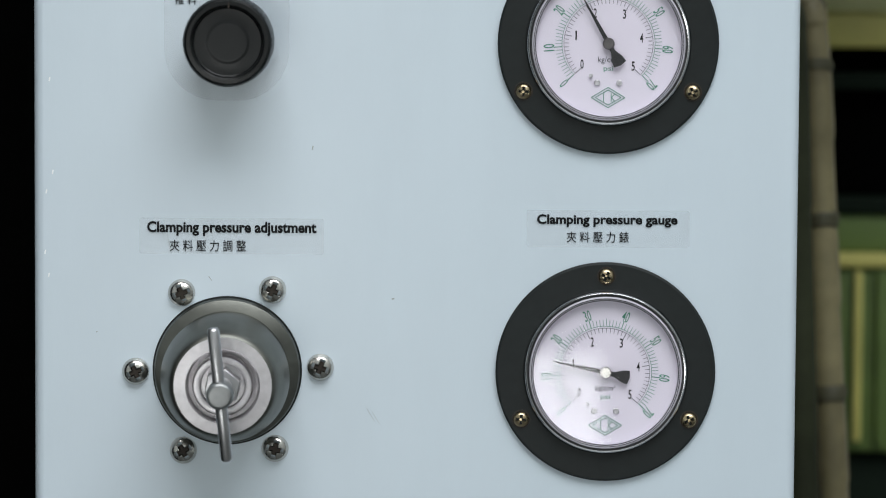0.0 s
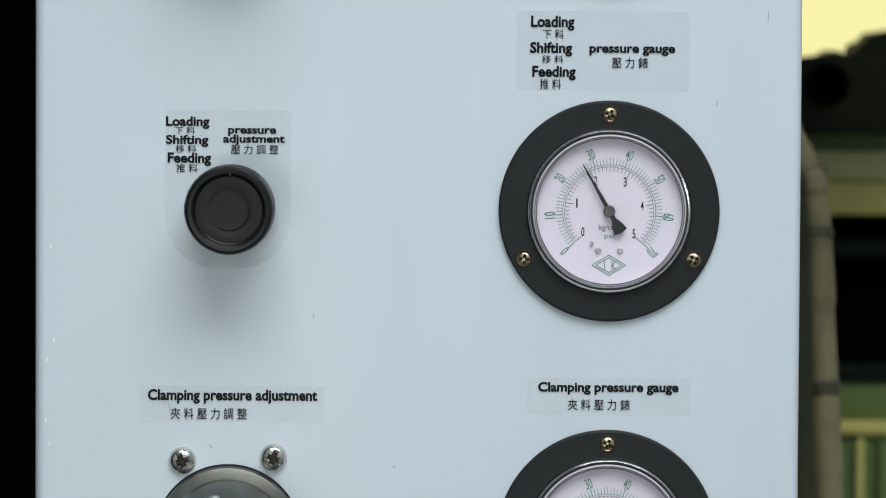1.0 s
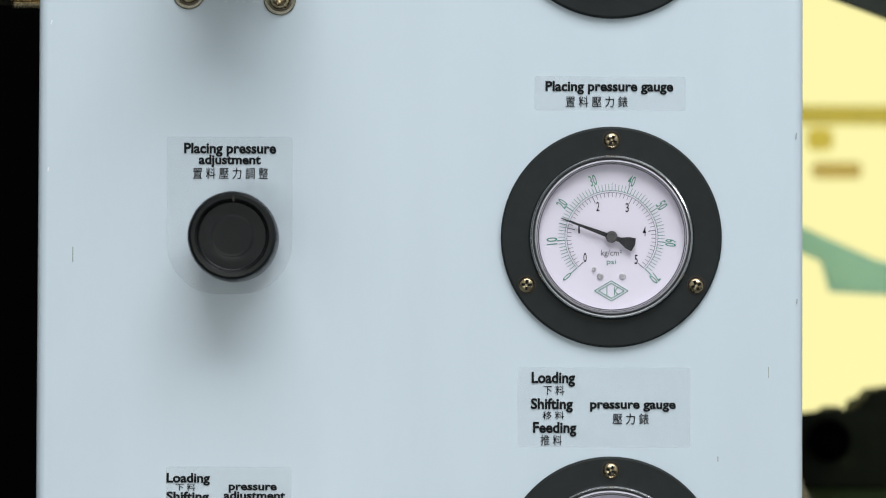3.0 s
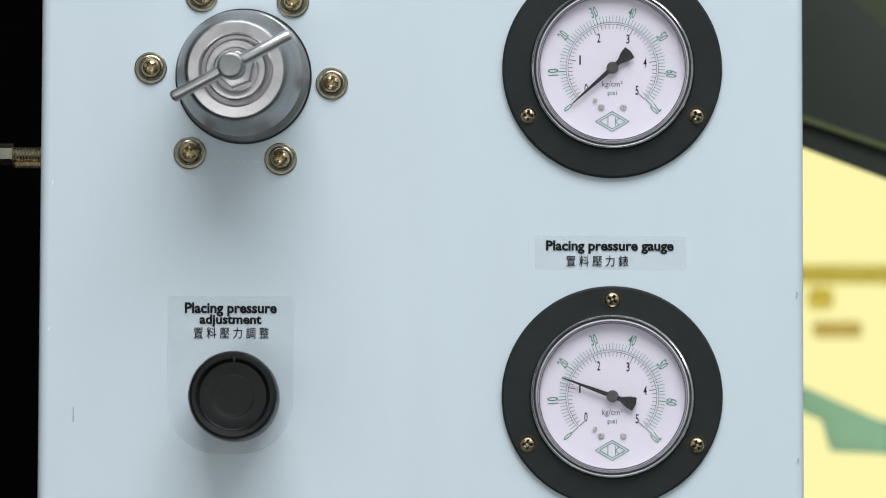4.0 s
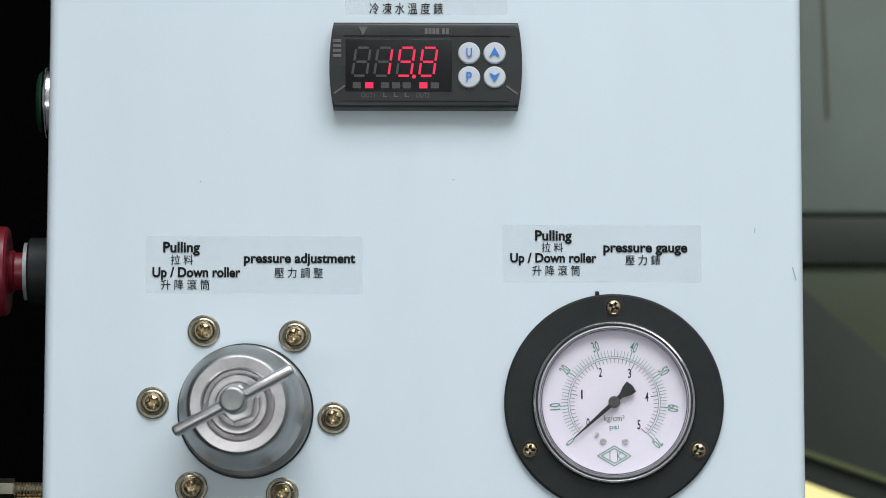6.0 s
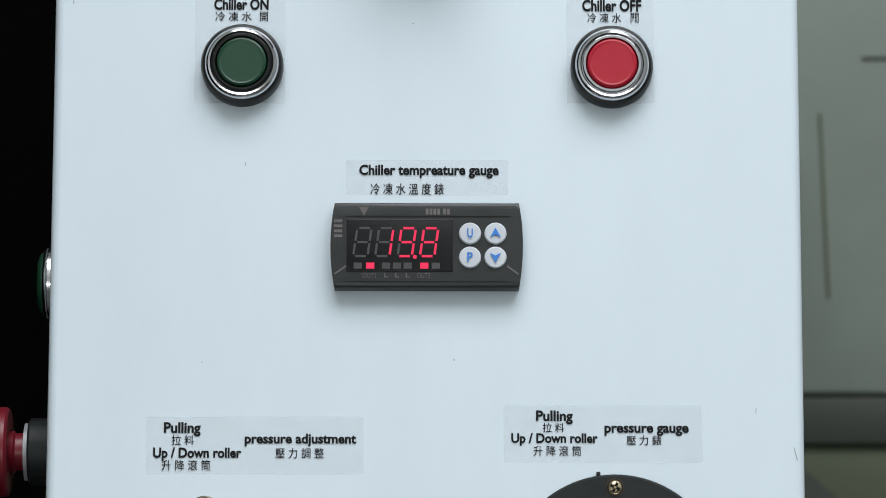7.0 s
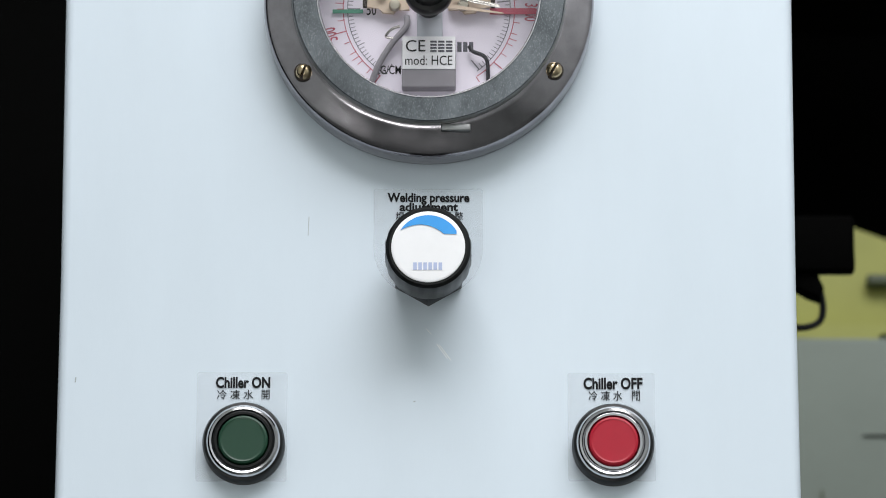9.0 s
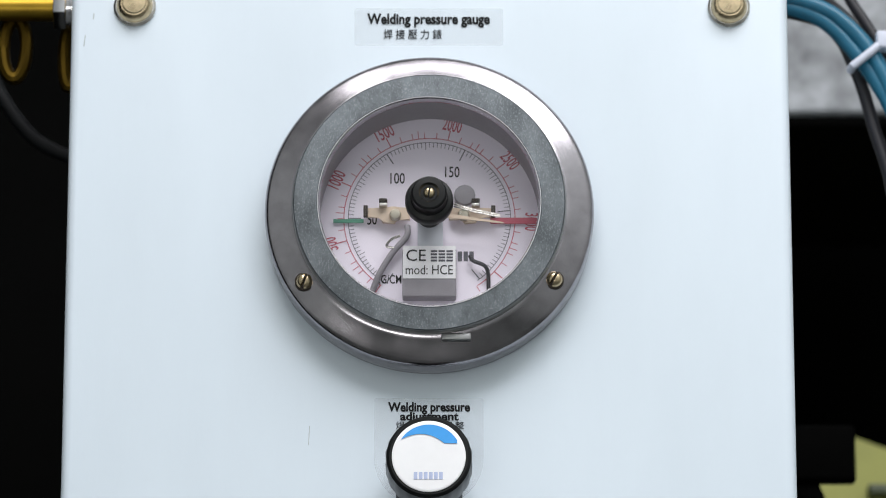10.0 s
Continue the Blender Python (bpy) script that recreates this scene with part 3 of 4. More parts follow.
sticker(-117.1, -32.5, 1315.6, 1338.2, [
    ("Pulling", -110.4, -96.0, 1332.0, 1335.9),
    ("拉料", -107.3, -98.6, 1327.0, 1331.0),
    ("Up / Down roller", -114.5, -80.0, 1322.2, 1325.9),
    ("升降滾筒", -111.1, -92.1, 1317.0, 1321.2),
    ("pressure adjustment", -78.8, -35.2, 1327.9, 1331.5),
    ("壓力調整", -66.8, -47.8, 1321.8, 1326.0)], "clear label for pulling and roller pressure adjustment")
sticker(22.4, 99.9, 1320.4, 1343.0, [
    ("Pulling", 35.0, 49.4, 1337.0, 1340.8),
    ("拉料", 37.6, 46.0, 1332.3, 1336.1),
    ("Up / Down roller", 25.3, 59.1, 1328.3, 1331.8),
    ("升降滾筒", 33.9, 52.6, 1322.9, 1327.1),
    ("pressure gauge", 61.7, 94.6, 1332.4, 1336.1),
    ("壓力錶", 70.3, 84.0, 1327.2, 1331.2)], "clear label for pulling and roller pressure gauge")
sticker(-100.4, -64.3, 1464.2, 1508.9, [
    ("Chiller ON", -92.9, -71.2, 1502.6, 1506.8),
    ("冷凍水", -92.4, -77.9, 1497.7, 1501.7),
    ("開", -74.6, -71.4, 1497.7, 1501.7)], "clear label reading Chiller ON behind green button")
sticker(47.5, 82.3, 1464.4, 1508.7, [
    ("Chiller OFF", 53.8, 77.4, 1502.2, 1506.6),
    ("冷凍水", 55.8, 69.3, 1497.3, 1501.4),
    ("關", 73.1, 76.3, 1497.3, 1501.5)], "clear label reading Chiller OFF behind red button")
sticker(-39.9, 24.3, 1427.1, 1441.2, [
    ("Chiller tempreature gauge", -34.7, 20.5, 1435.3, 1439.1),
    ("冷凍水溫度錶", -30.2, -1.2, 1427.1, 1431.8)], "clear label reading Chiller tempreature gauge")
sticker(-30.3, 13.8, 1540.4, 1585.8, [
    ("Welding pressure", -24.8, 8.4, 1580.3, 1583.9),
    ("adjustment", -19.9, 3.8, 1576.5, 1579.8),
    ("焊接壓力調整", -21.5, 5.9, 1572.7, 1576.0)], "arched clear label reading Welding pressure adjustment", True)
sticker(-39.6, 22.3, 1740.0, 1756.5, [
    ("Welding pressure gauge", -34.4, 16.9, 1749.6, 1754.0),
    ("焊接壓力錶", -27.5, -3.2, 1742.5, 1747.1)], "clear film label reading Welding pressure gauge")


# ---- black adjustment knobs ----
def adjusting_knob(x, z, words):
    k = thing("adjustment_knob", on_panel(x, z), words, "knob", "black adjustment knobs")
    part("collar", lathe([(14.2, 0.0), (14.2, 7.0), (13.0, 8.0), (0, 8.0)], 64), BLACK_KNOB, k, "black collar ring against the panel")
    grip = bmesh.new()
    rows = [(15.8, 8.0), (17.0, 9.0), (17.2, 20.0), (17.1, 29.0), (16.5, 31.0), (15.6, 31.8), (14.2, 31.9), (13.5, 31.3), (13.1, 29.6), (12.6, 29.2), (8.6, 29.0),
            (8.0, 29.1), (7.6, 29.2), (7.2, 29.25), (0, 29.3)]
    lathe(rows, 192, grip)
    for v in grip.verts:
        r = math.hypot(v.co.x, v.co.y)
        if r > 16.6 * MM:
            a = math.atan2(v.co.y, v.co.x)
            s = 1 - 0.004 * (math.cos(a * 48) > 0)
            v.co.x, v.co.y = v.co.x * s, v.co.y * s
    part("grip", grip, BLACK_KNOB, k, "black plastic grip with a ribbed side and dished face")
    part("pointer_mark", bar(0.5, 13.0, 0.5, 15.2, 0.7, 31.2, 32.0), SLOT, k, "small moulded mark")
    return k


adjusting_knob(-79.9, 1018.8, "round black plastic knob over the loading label")
adjusting_knob(-79.4, 1144.2, "round black plastic knob over the placing label")


# ---- pressure regulators with T-handles ----
def regulator(x, z, droop, swing, base, face, handle_turn, screws, washer, metal, alloy, words):
    g = thing("pressure_regulator", on_panel(x, z), words, "regulator", "pressure regulators")
    lean = pose(0, 0, 0, droop, swing, 0)

    def leaning(name, bm, mat, label="", parent=None):
        bm.transform(lean)
        return part(name, bm, mat, parent or g, label)

    bonnet = leaning("bonnet", lathe([(base, -2.0), (base, 2.5), (base - 0.5, 3.6), (base - 1.6, 4.2), (base - 4.6, 5.2), (base - 5.0, 6.6), (face + 4.6, 22.0),
                                      (face + 2.6, 33.0), (face + 1.0, 40.0), (face, 43.0), (face - 0.8, 44.2), (face - 1.6, 44.6)], 96), alloy,
                     "tapered cast alloy bonnet")
    leaning("end_face", lathe([(face - 1.5, 44.55), (14.2, 44.9), (13.6, 44.4), (13.3, 40.0), (11.7, 39.6), (11.4, 44.0), (11.0, 44.8), (10.0, 45.0),
                               (8.6, 44.7), (8.2, 43.0), (0, 42.4)], 96), POLISHED_FACE, "turned bright end face with a stepped ring", bonnet)
    # Added black ring: the rim's dark reflection drawn as an outline.
    part("gasket", lathe([(base + 0.7, 0.0), (base + 0.7, 0.8), (base - 0.5, 1.0)], 96), BLACK_RING, g, "thin black ring added as the bonnet's dark outline")
    nut = bmesh.new()
    prism([polar(7.2, 60 * k + 20) for k in range(6)], 42.5, 49.5, nut, 0.5)
    leaning("lock_nut", nut, STEEL, "hexagonal lock nut")
    leaning("spindle", lathe([(4.0, 46), (4.0, 58), (3.6, 58.6), (4.0, 59.2), (4.0, 64)], 36), STEEL, "threaded steel spindle")
    leaning("handle_hub", lathe([(4.6, 62), (5.0, 63), (5.1, 72.4), (4.7, 73.4), (4.0, 73.9), (0, 74.2)], 40), CAST, "round handle hub")
    c, s = math.cos(radians(handle_turn)), math.sin(radians(handle_turn))
    rod = tube([(c * d, s * d, 68.5) for d in (-25.2, -24.8, -24, -8, 0, 8, 24, 24.8, 25.2)], 2.3, 18, None,
               lambda k: (0.6, 0.85, 1, 1, 1, 1, 1, 0.85, 0.6)[k])
    leaning("cross_bar", rod, STEEL, "bright steel cross bar")
    for k, (sx, sz) in enumerate(screws):
        head = screw(g, sx - x, sz - z, 0.0 if not washer else 0.8, screw_mesh(5.3 if not washer else 3.9, 3.4, "cross"), metal, 20 + 47 * k, "flange_screw",
              "domed cross-head screw")
        # Dark slab laid in the slot to colour in the shade there.
        if not washer:
            recess = bmesh.new()
            bar(-2.3, 0, 2.3, 0, 1.3, 0.4, 2.9, recess)
            bar(0, -2.3, 0, 2.3, 1.3, 0.4, 2.92, recess)
            part("recess_shade", recess, SLOT, head, "dark slab for the shade inside the cross recess")
        if washer:
            part("washer", washer_mesh(washer), WASHER, g, "dull round washer").matrix_basis = pose((sx - x) * MM, (sz - z) * MM, 0)
    return g


regulator(-81.3, 890.2, 1.0, 0.6, 28.3, 20.2, 96, ((-99.1, 920.4), (-63.8, 921.7), (-116.9, 889.6), (-45.2, 891.6), (-98.4, 858.8), (-62.7, 859.7)),
          0.0, NICKEL, DULL_CAST, "grey metal pressure regulator with a T-handle and six screws")
regulator(-77.6, 1269.5, 3.4, -1.1, 25.8, 19.6, 28, ((-94.1, 1300.8), (-58.6, 1298.8), (-113.7, 1272.6), (-43.3, 1266.8), (-98.3, 1239.5), (-63.0, 1237.3)),
          6.3, BRASS, CAST, "bright metal pressure regulator with a tilted T-handle and brass screws")


# ---- push buttons ----
def push_button(x, z, cap, words, inner, inner_label):
    b = thing("push_button", on_panel(x, z), words, "push button", "chiller push buttons")
    part("gasket", lathe([(16.3, 0.0), (16.3, 5.2), (15.6, 6.4), (14.9, 6.6), (14.6, 6.0)], 80), BLACK_KNOB, b, "black rubber gasket ring")
    part("bezel", lathe([(14.9, 4.8), (14.8, 7.0), (14.2, 8.4), (13.4, 9.0), (12.6, 8.8), (12.2, 8.0), (12.0, 5.0)], 80), CHROME, b, "rounded chrome bezel")
    part("inner_ring", lathe([(12.3, 5.0), (12.2, 8.4), (11.4, 9.2), (10.5, 9.2), (10.2, 8.4), (10.1, 5.0)], 80), inner, b, inner_label)
    part("cap", lathe([(9.9, 5.0), (9.9, 8.8), (9.6, 9.5), (8.9, 9.9), (8.4, 9.7), (0, 9.7)], 64), cap, b, "coloured plastic press cap")
    return b


push_button(-81.3, 1479.0, GREEN_CAP, "green push button in a chrome bezel", BLACK_KNOB, "black guard ring")
push_button(65.3, 1478.6, RED_CAP, "red push button in a chrome bezel", CHROME, "chrome guard ring")


# ---- digital temperature controller ----
def controller():
    c = thing("temperature_controller", on_panel(-7.9, 1405.5), "charcoal digital temperature controller showing 19.8 in red", "controller")
    outline = []
    for k in range(13):
        t = -1 + k / 6
        outline.append((36.2 + 1.6 * (1 - t * t), 17.1 * t))
    for k in range(13):
        t = 1 - k / 6
        outline.append((-36.2 - 1.6 * (1 - t * t), 17.1 * t))
    part("housing", prism(outline, 0.0, 7.0, None, 1.4), HOUSING, c, "charcoal plastic housing with bowed ends")
    frame_bm = bmesh.new()
    for x0, x1, y0, y1 in ((-32.2, 33.0, 11.3, 11.7), (-32.2, 33.0, -14.7, -14.4)):
        block(x0, x1, y0, y1, 6.9, 7.2, 0.0, frame_bm)
    part("trim_line", frame_bm, BLACK_KNOB, c)
    for sx in (-1, 1):
        part("end_groove", bar(sx * 31.6, -8.4, sx * 36.0, -11.6, 0.7, 6.9, 7.25), FADED, c, "moulded clip groove")
    win = part("display_window", block(-31.4, 10.2, -10.6, 10.2, 7.0, 7.3, 0.1), WINDOW_BLACK, c, "glossy black display window")

    def segment_digit(x, lit):
        """Seven slanted strokes; lit: which of a..g glow."""
        w, h, lean = 5.6, 11.2, 0.14
        y0 = -4.5
        ends = {"a": ((0.7, h), (w - 0.7, h)), "b": ((w, h - 0.7), (w, h / 2 + 0.5)), "c": ((w, h / 2 - 0.5), (w, 0.7)), "d": ((0.7, 0), (w - 0.7, 0)),
                "e": ((0, h / 2 - 0.5), (0, 0.7)), "f": ((0, h - 0.7), (0, h / 2 + 0.5)), "g": ((0.8, h / 2), (w - 0.8, h / 2))}
        for name, ((ax, ay), (bx, by)) in ends.items():
            on = name in lit
            part("segment", bar(x + ax + ay * lean, y0 + ay, x + bx + by * lean, y0 + by, 0.9, 7.3, 7.42), LED_RED if on else SEGMENT_OFF, win,
                 "lit red segment" if on else "unlit grey segment")

    for x, lit in ((-28.8, ""), (-20.2, "bc"), (-11.4, "abcdfg"), (-2.6, "abcdefg")):
        segment_digit(x, lit)
    part("decimal_point", lathe([(0.8, 7.3), (0.8, 7.42), (0, 7.42)], 16, None, (-4.6, -4.8)), LED_RED, win, "lit red point")
    for x, on in ((-27.0, 0), (-22.1, 1), (-15.9, 0), (-11.6, 0), (-7.4, 0), (-0.9, 1), (3.6, 0)):
        part("indicator", block(x - 1.6, x + 1.6, -9.5, -7.1, 7.3, 7.42), LED_RED if on else SEGMENT_OFF, win, "lit red indicator" if on else "unlit indicator")
    lettering("lettering", "OUT1", -25.2, -20.0, -13.2, -11.2, 7.2, FADED, c, 0.0, True)
    lettering("lettering", "OUT2", -3.8, 1.4, -13.2, -11.2, 7.2, FADED, c, 0.0, True)
    marks = bmesh.new()
    for x in (-15.9, -11.6, -7.4):
        block(x - 0.8, x + 0.8, -13.0, -12.6, 7.0, 7.2, 0, marks)
        block(x - 0.8, x - 0.3, -12.5, -11.2, 7.0, 7.2, 0, marks)
    for k in range(4):
        block(-0.4 + k * 1.5, 0.7 + k * 1.5, 12.2, 14.6, 7.0, 7.2, 0, marks)
    for k in range(2):
        block(6.4 + k * 1.5, 7.5 + k * 1.5, 12.2, 14.6, 7.0, 7.2, 0, marks)
    for k in range(4):
        block(-36.4, -33.2, 3.0 + k * 2.0, 4.2 + k * 2.0, 6.9, 7.2, 0, marks)
    tagged(part("print", marks, FADED, c, "small faded grey print"), kind="stuff")
    part("emblem", prism([(-26.6, 15.2), (-22.8, 15.2), (-24.7, 11.6)], 6.9, 7.2), FADED, c, "small tan triangular emblem")
    for kx, ky, sign in ((17.0, 4.6, "U"), (27.0, 4.6, "up"), (17.0, -5.0, "P"), (27.0, -5.0, "down")):
        key = part("key", lathe([(4.4, 6.9), (4.3, 7.6), (3.9, 8.0), (0, 8.2)], 40, None, (kx, ky)), WHITE_KEY, c, "oval white rubber key")
        if sign in "UP":
            lettering("key_sign", sign, kx - 1.1, kx + 1.1, ky - 1.9, ky + 1.9, 8.55, BLUE_INK, key, 0.02, True)
        else:
            s = 1 if sign == "up" else -1
            part("key_sign", prism([(kx - 2.1, ky - 1.7 * s), (kx, ky - 0.6 * s), (kx + 2.1, ky - 1.7 * s), (kx, ky + 2.2 * s)], 8.4, 8.6), BLUE_INK, key,
                 "blue arrow")
    return c


controller()


# ---- welding pressure knob ----
def welding_knob():
    k = thing("regulator_knob", on_panel(-8.1, 1551.8), "black hexagon-based knob with a white cap and blue arc", "knob")
    part("hexagon_base", prism([polar(15.4, 60 * i + 30) for i in range(6)], 0.0, 12.0, None, 0.8), BLACK_KNOB, k, "black hexagonal base nut")
    part("neck", lathe([(13.0, 11.5), (13.0, 15.0), (14.0, 16.0)], 48), BLACK_KNOB, k)
    grip = lathe([(13.5, 15.0), (16.8, 15.6), (17.3, 17.0), (17.3, 29.0), (16.8, 31.0), (15.6, 32.0), (14.7, 32.0), (14.6, 31.6)], 96)
    for v in grip.verts:
        if math.hypot(v.co.x, v.co.y) > 17.2 * MM:
            s = 1 - 0.015 * (math.cos(math.atan2(v.co.y, v.co.x) * 20) > 0)
            v.co.x, v.co.y = v.co.x * s, v.co.y * s
    part("grip", grip, BLACK_KNOB, k, "black ribbed grip")
    cap = part("cap", lathe([(14.7, 31.4), (14.6, 32.2), (14.2, 32.4), (0, 32.6)], 64), WHITE_CAP, k, "glossy white cap disc")
    arc = []
    for i in range(17):
        a = 148 - (148 - 30) * i / 16
        arc.append((12.9 * math.cos(radians(a)), 12.9 * math.sin(radians(a))))
    inner = [(11.2, 5.2)]
    for i in range(12):
        t = i / 12
        inner.append((6.2 * (1 - t) ** 2 - 3.0 * t * (1 - t) - 10.9 * t * t, 5.2 * (1 - t) ** 2 + 24.0 * t * (1 - t) + 6.84 * t * t))
    part("arc_print", prism(arc + inner, 32.5, 32.75), SKY_BLUE, cap, "light blue printed crescent")
    rows = bmesh.new()
    for i in range(6):
        block(-5.9 + i * 2.0, -4.5 + i * 2.0, -9.6, -6.6, 32.4, 32.68, 0, rows)
    part("print", rows, PALE_BLUE, cap, "pale faded print")


welding_knob()


# ---- large welding pressure gauge with electric contacts ----
def welding_gauge():
    g = thing("contact_pressure_gauge", on_panel(-8.2, 1662.8, 6.4), "large round steel contact gauge with a brushed ring, black hub", "pressure gauge")
    part("flange", lathe([(66.5, -6.4), (67.1, -4.8), (67.3, -1.0), (67.3, 3.0), (67.1, 4.8), (66.7, 5.9), (66.0, 6.6), (65.0, 7.1), (63.0, 8.0), (60.0, 9.3), (57.6, 10.4), (56.4, 11.0),
                          (55.0, 11.2)], 128), SATIN, g, "deep rounded polished steel case")
    bezel = part("bezel", lathe([(55.2, 10.4), (55.6, 11.2), (55.6, 12.4), (55.2, 12.6), (55.2, 13.2), (55.6, 13.4), (55.6, 14.8), (55.2, 15.4)], 128), CAST, g, "grooved side of the front ring")
    part("front_ring", lathe([(55.25, 15.2), (54.9, 15.6), (45.8, 15.9), (45.3, 15.6)], 128), BRUSHED, bezel, "flat brushed zinc face, scratched and worn")
    part("rim", lathe([(45.7, 15.6), (45.5, 16.1), (45.1, 16.1), (44.8, 15.7), (44.6, 15.2), (44.5, 14.6), (44.4, 12.6)], 128), CHROME, bezel, "thin bright inner rim")
    part("inner_wall", lathe([(44.5, 12.6), (45.0, 0.0), (45.0, -8.3), (45.2, -9.4)], 96), GREY_PLASTIC, g, "dark grey inner case wall")
    dial = part("dial", lathe([(45.0, -9.2), (45.0, -8.4), (0, -8.4)], 96), DIAL, g, "white dial with red and black scales")
    dial.matrix_basis = pose(0, 0.0011, 0)
    z = -8.25
    red, black = bmesh.new(), bmesh.new()
    arc_stroke(red, 35.2, 0.35, 236, -56, z, 96)
    arc_stroke(black, 33.4, 0.28, 238, -54, z, 96)
    for k in range(75):
        a = 235.5 - k * 3.95
        tick(red, 35.2, 39.6 if k % 10 == 0 else 37.8 if k % 5 else 38.6, a, 0.42 if k % 10 == 0 else 0.3, z) if k % 2 == 0 or k % 5 == 0 else None
    for k in range(101):
        a = 238 - k * 2.9
        tick(black, 33.3, 28.2 if k % 20 == 0 else 30.2 if k % 10 == 0 else 31.2, a, 0.42 if k % 20 == 0 else 0.24, z)
    part("red_scale", red, RED_INK, dial, "red outer scale")
    part("black_scale", black, GREY_INK, dial, "dark inner scale")
    for k in range(7):
        word = str(k * 500)
        a = 235 - k * 39.5
        w = 1.95 * len(word)
        lettering("red_number", word, -w / 2, w / 2, -2.7, 2.7, z, RED_INK, dial, 0.01, True,
                  Matrix.Translation((*[v * MM for v in polar(42.0, a)], 0)) @ Matrix.Rotation(radians(a - 90), 4, "Z"))
    for word, x, y in (("50", -23.6, -0.4), ("100", -13.2, 17.6), ("150", 9.4, 20.4)):
        w = 2.0 * len(word)
        lettering("black_number", word, x - w / 2, x + w / 2, y - 2.4, y + 2.4, z, INK, dial, 0.008, True)
    lettering("unit", "KG/CM", -22.0, -11.4, -28.4, -24.6, z, INK, dial, 0.01, True)
    smear = bmesh.new()
    for k in range(3):
        block(11.6 + 2.4 * k, 13.4 + 2.4 * k, -18.6, -14.4, -8.38, z, 0, smear)
    part("print", smear, GREY_INK, dial, "small faded print")
    part("green_limit_hand", block(-39.5, -27.0, -1.2, 0.4, -7.4, -7.0), GREEN_INK, g, "thin green limit hand")
    part("red_limit_hand", block(25.0, 44.0, -1.6, 1.0, -7.4, -7.0), RED_INK, g, "broad red limit hand")
    for sx in (-1, 1):
        carrier = part("contact_plate", prism([(sx * x, y) for x, y in ((8, 4.6), (12, 4.4), (15, 5.2), (18, 4.6), (25.5, 4.4), (26.4, 2.8), (26, 0.4), (20.5, 0.2), (19, -2.0), (14.5, -2.4),
                                                                        (13, -0.6), (8, -0.8))], -5.6, -4.6, None, 0.3), CREAM, g, "cream contact carrier plate")
        for x, y, h in ((19.0, 6.8, 1.0), (19.0, 5.0, 0.6)):
            part("contact_screw", block(sx * x - 1.7, sx * x + 1.7, y - 0.7, y + 0.7, -5, -2.2 + h, 0.4), SLOT if y > 6 else NICKEL, carrier, "small dark clamp screw")
        part("contact_post", lathe([(2.4, -5), (2.4, -3.2), (2.0, -2.4), (0, -2.2)], 24, None, (sx * 14.0, 1.0)), WASHER, carrier, "round contact post")
        part("contact_tip", block(sx * 26.2 - 0.9, sx * 26.2 + 0.9, 0.2, 5.2, -5.2, -3.4, 0.3), SLOT, carrier, "dark contact tip")
    part("contact_pad", prism([polar(4.4, 30 * k) for k in range(12)], -8.2, -6.0, None, 0.4), GREY_PLASTIC, g, "grey round pad").matrix_basis = pose(0.0145, 0.0108, 0)
    for y0, y1 in ((3.2, -0.8), (2.2, -1.6)):
        part("contact_spring", tube([(10, y0 + 2, -2), (19, (y0 + y1) / 2 + 1.4, -2), (29, y1 + 1.2, -2)], 0.45, 8), NICKEL, g, "pale wire contact arm")
    part("bracket", block(-4.8, 5.6, -15.6, 2.0, -8.0, -2.6, 0.5), GREY_PLASTIC, g, "pale grey support bracket").data.materials[0] = WHITE_KEY
    box = part("contact_box", block(-11.0, 11.0, -35.0, -14.0, -8.0, -2.0, 0.8), GREY_PLASTIC, g, "grey contact box")
    part("box_label", block(-10.8, 10.8, -27.2, -13.2, -2.0, -1.7), WHITE_CAP, g, "white printed type label")
    lettering("lettering", "mod: HCE", -9.6, 9.6, -25.6, -21.5, -1.55, INK, g, 0.0, True)
    lettering("lettering", "CE", -9.4, -1.4, -19.8, -14.8, -1.55, INK, g, 0.0, True)
    rows = bmesh.new()
    for k in range(4):
        for j in range(3):
            block(0.6 + 3.2 * j, 3.2 + 3.2 * j, -15.9 - 1.35 * k, -15.1 - 1.35 * k, -1.72, -1.55, 0, rows)
    part("print", rows, GREY_INK, g, "rows of tiny print")
    part("wire", tube(curve_points([(16.6, -16, -6), (18.0, -18.5, -5), (22.4, -20.5, -5), (24.0, -23.5, -6), (24.2, -30, -8)]), 0.85, 10), DARK_WIRE, g, "thin black wire")
    part("wire", tube(curve_points([(-9.0, -3, -6), (-9.4, -8, -5), (-15, -15, -5), (-20.5, -24, -6), (-24, -33, -8)]), 1.3, 10), GREY_PLASTIC, g, "dark wire")
    part("wire", tube(curve_points([(-12, -8, -4), (-15.5, -9.5, -4), (-17.5, -12.5, -4), (-14.5, -13.2, -4)]), 0.55, 8), NICKEL, g, "bare bent wire")
    part("pointer", prism([(0, 1.1), (0, -1.1), (30, -0.3), (31, 0), (30, 0.3)], 0.0, 0.5), CREAM, g, "pale pointer").matrix_basis = pose(0, 0, 0.001, 0, 0, -8)
    part("hub", lathe([(5.0, -10), (5.0, 12), (9.2, 12.6), (9.8, 13.6), (9.8, 17.2), (9.2, 18.2), (7.6, 18.6), (7.2, 19.2), (7.2, 25.0), (6.5, 26.0), (4.2, 26.2), (3.4, 25.4),
                       (0, 25.4)], 56), BLACK_KNOB, g, "stepped black setting hub")
    screw(g, 0, 0, 25.2, screw_mesh(2.3, 1.4, "slot"), BRASS, 80, "hub_screw", "small brass slotted screw")
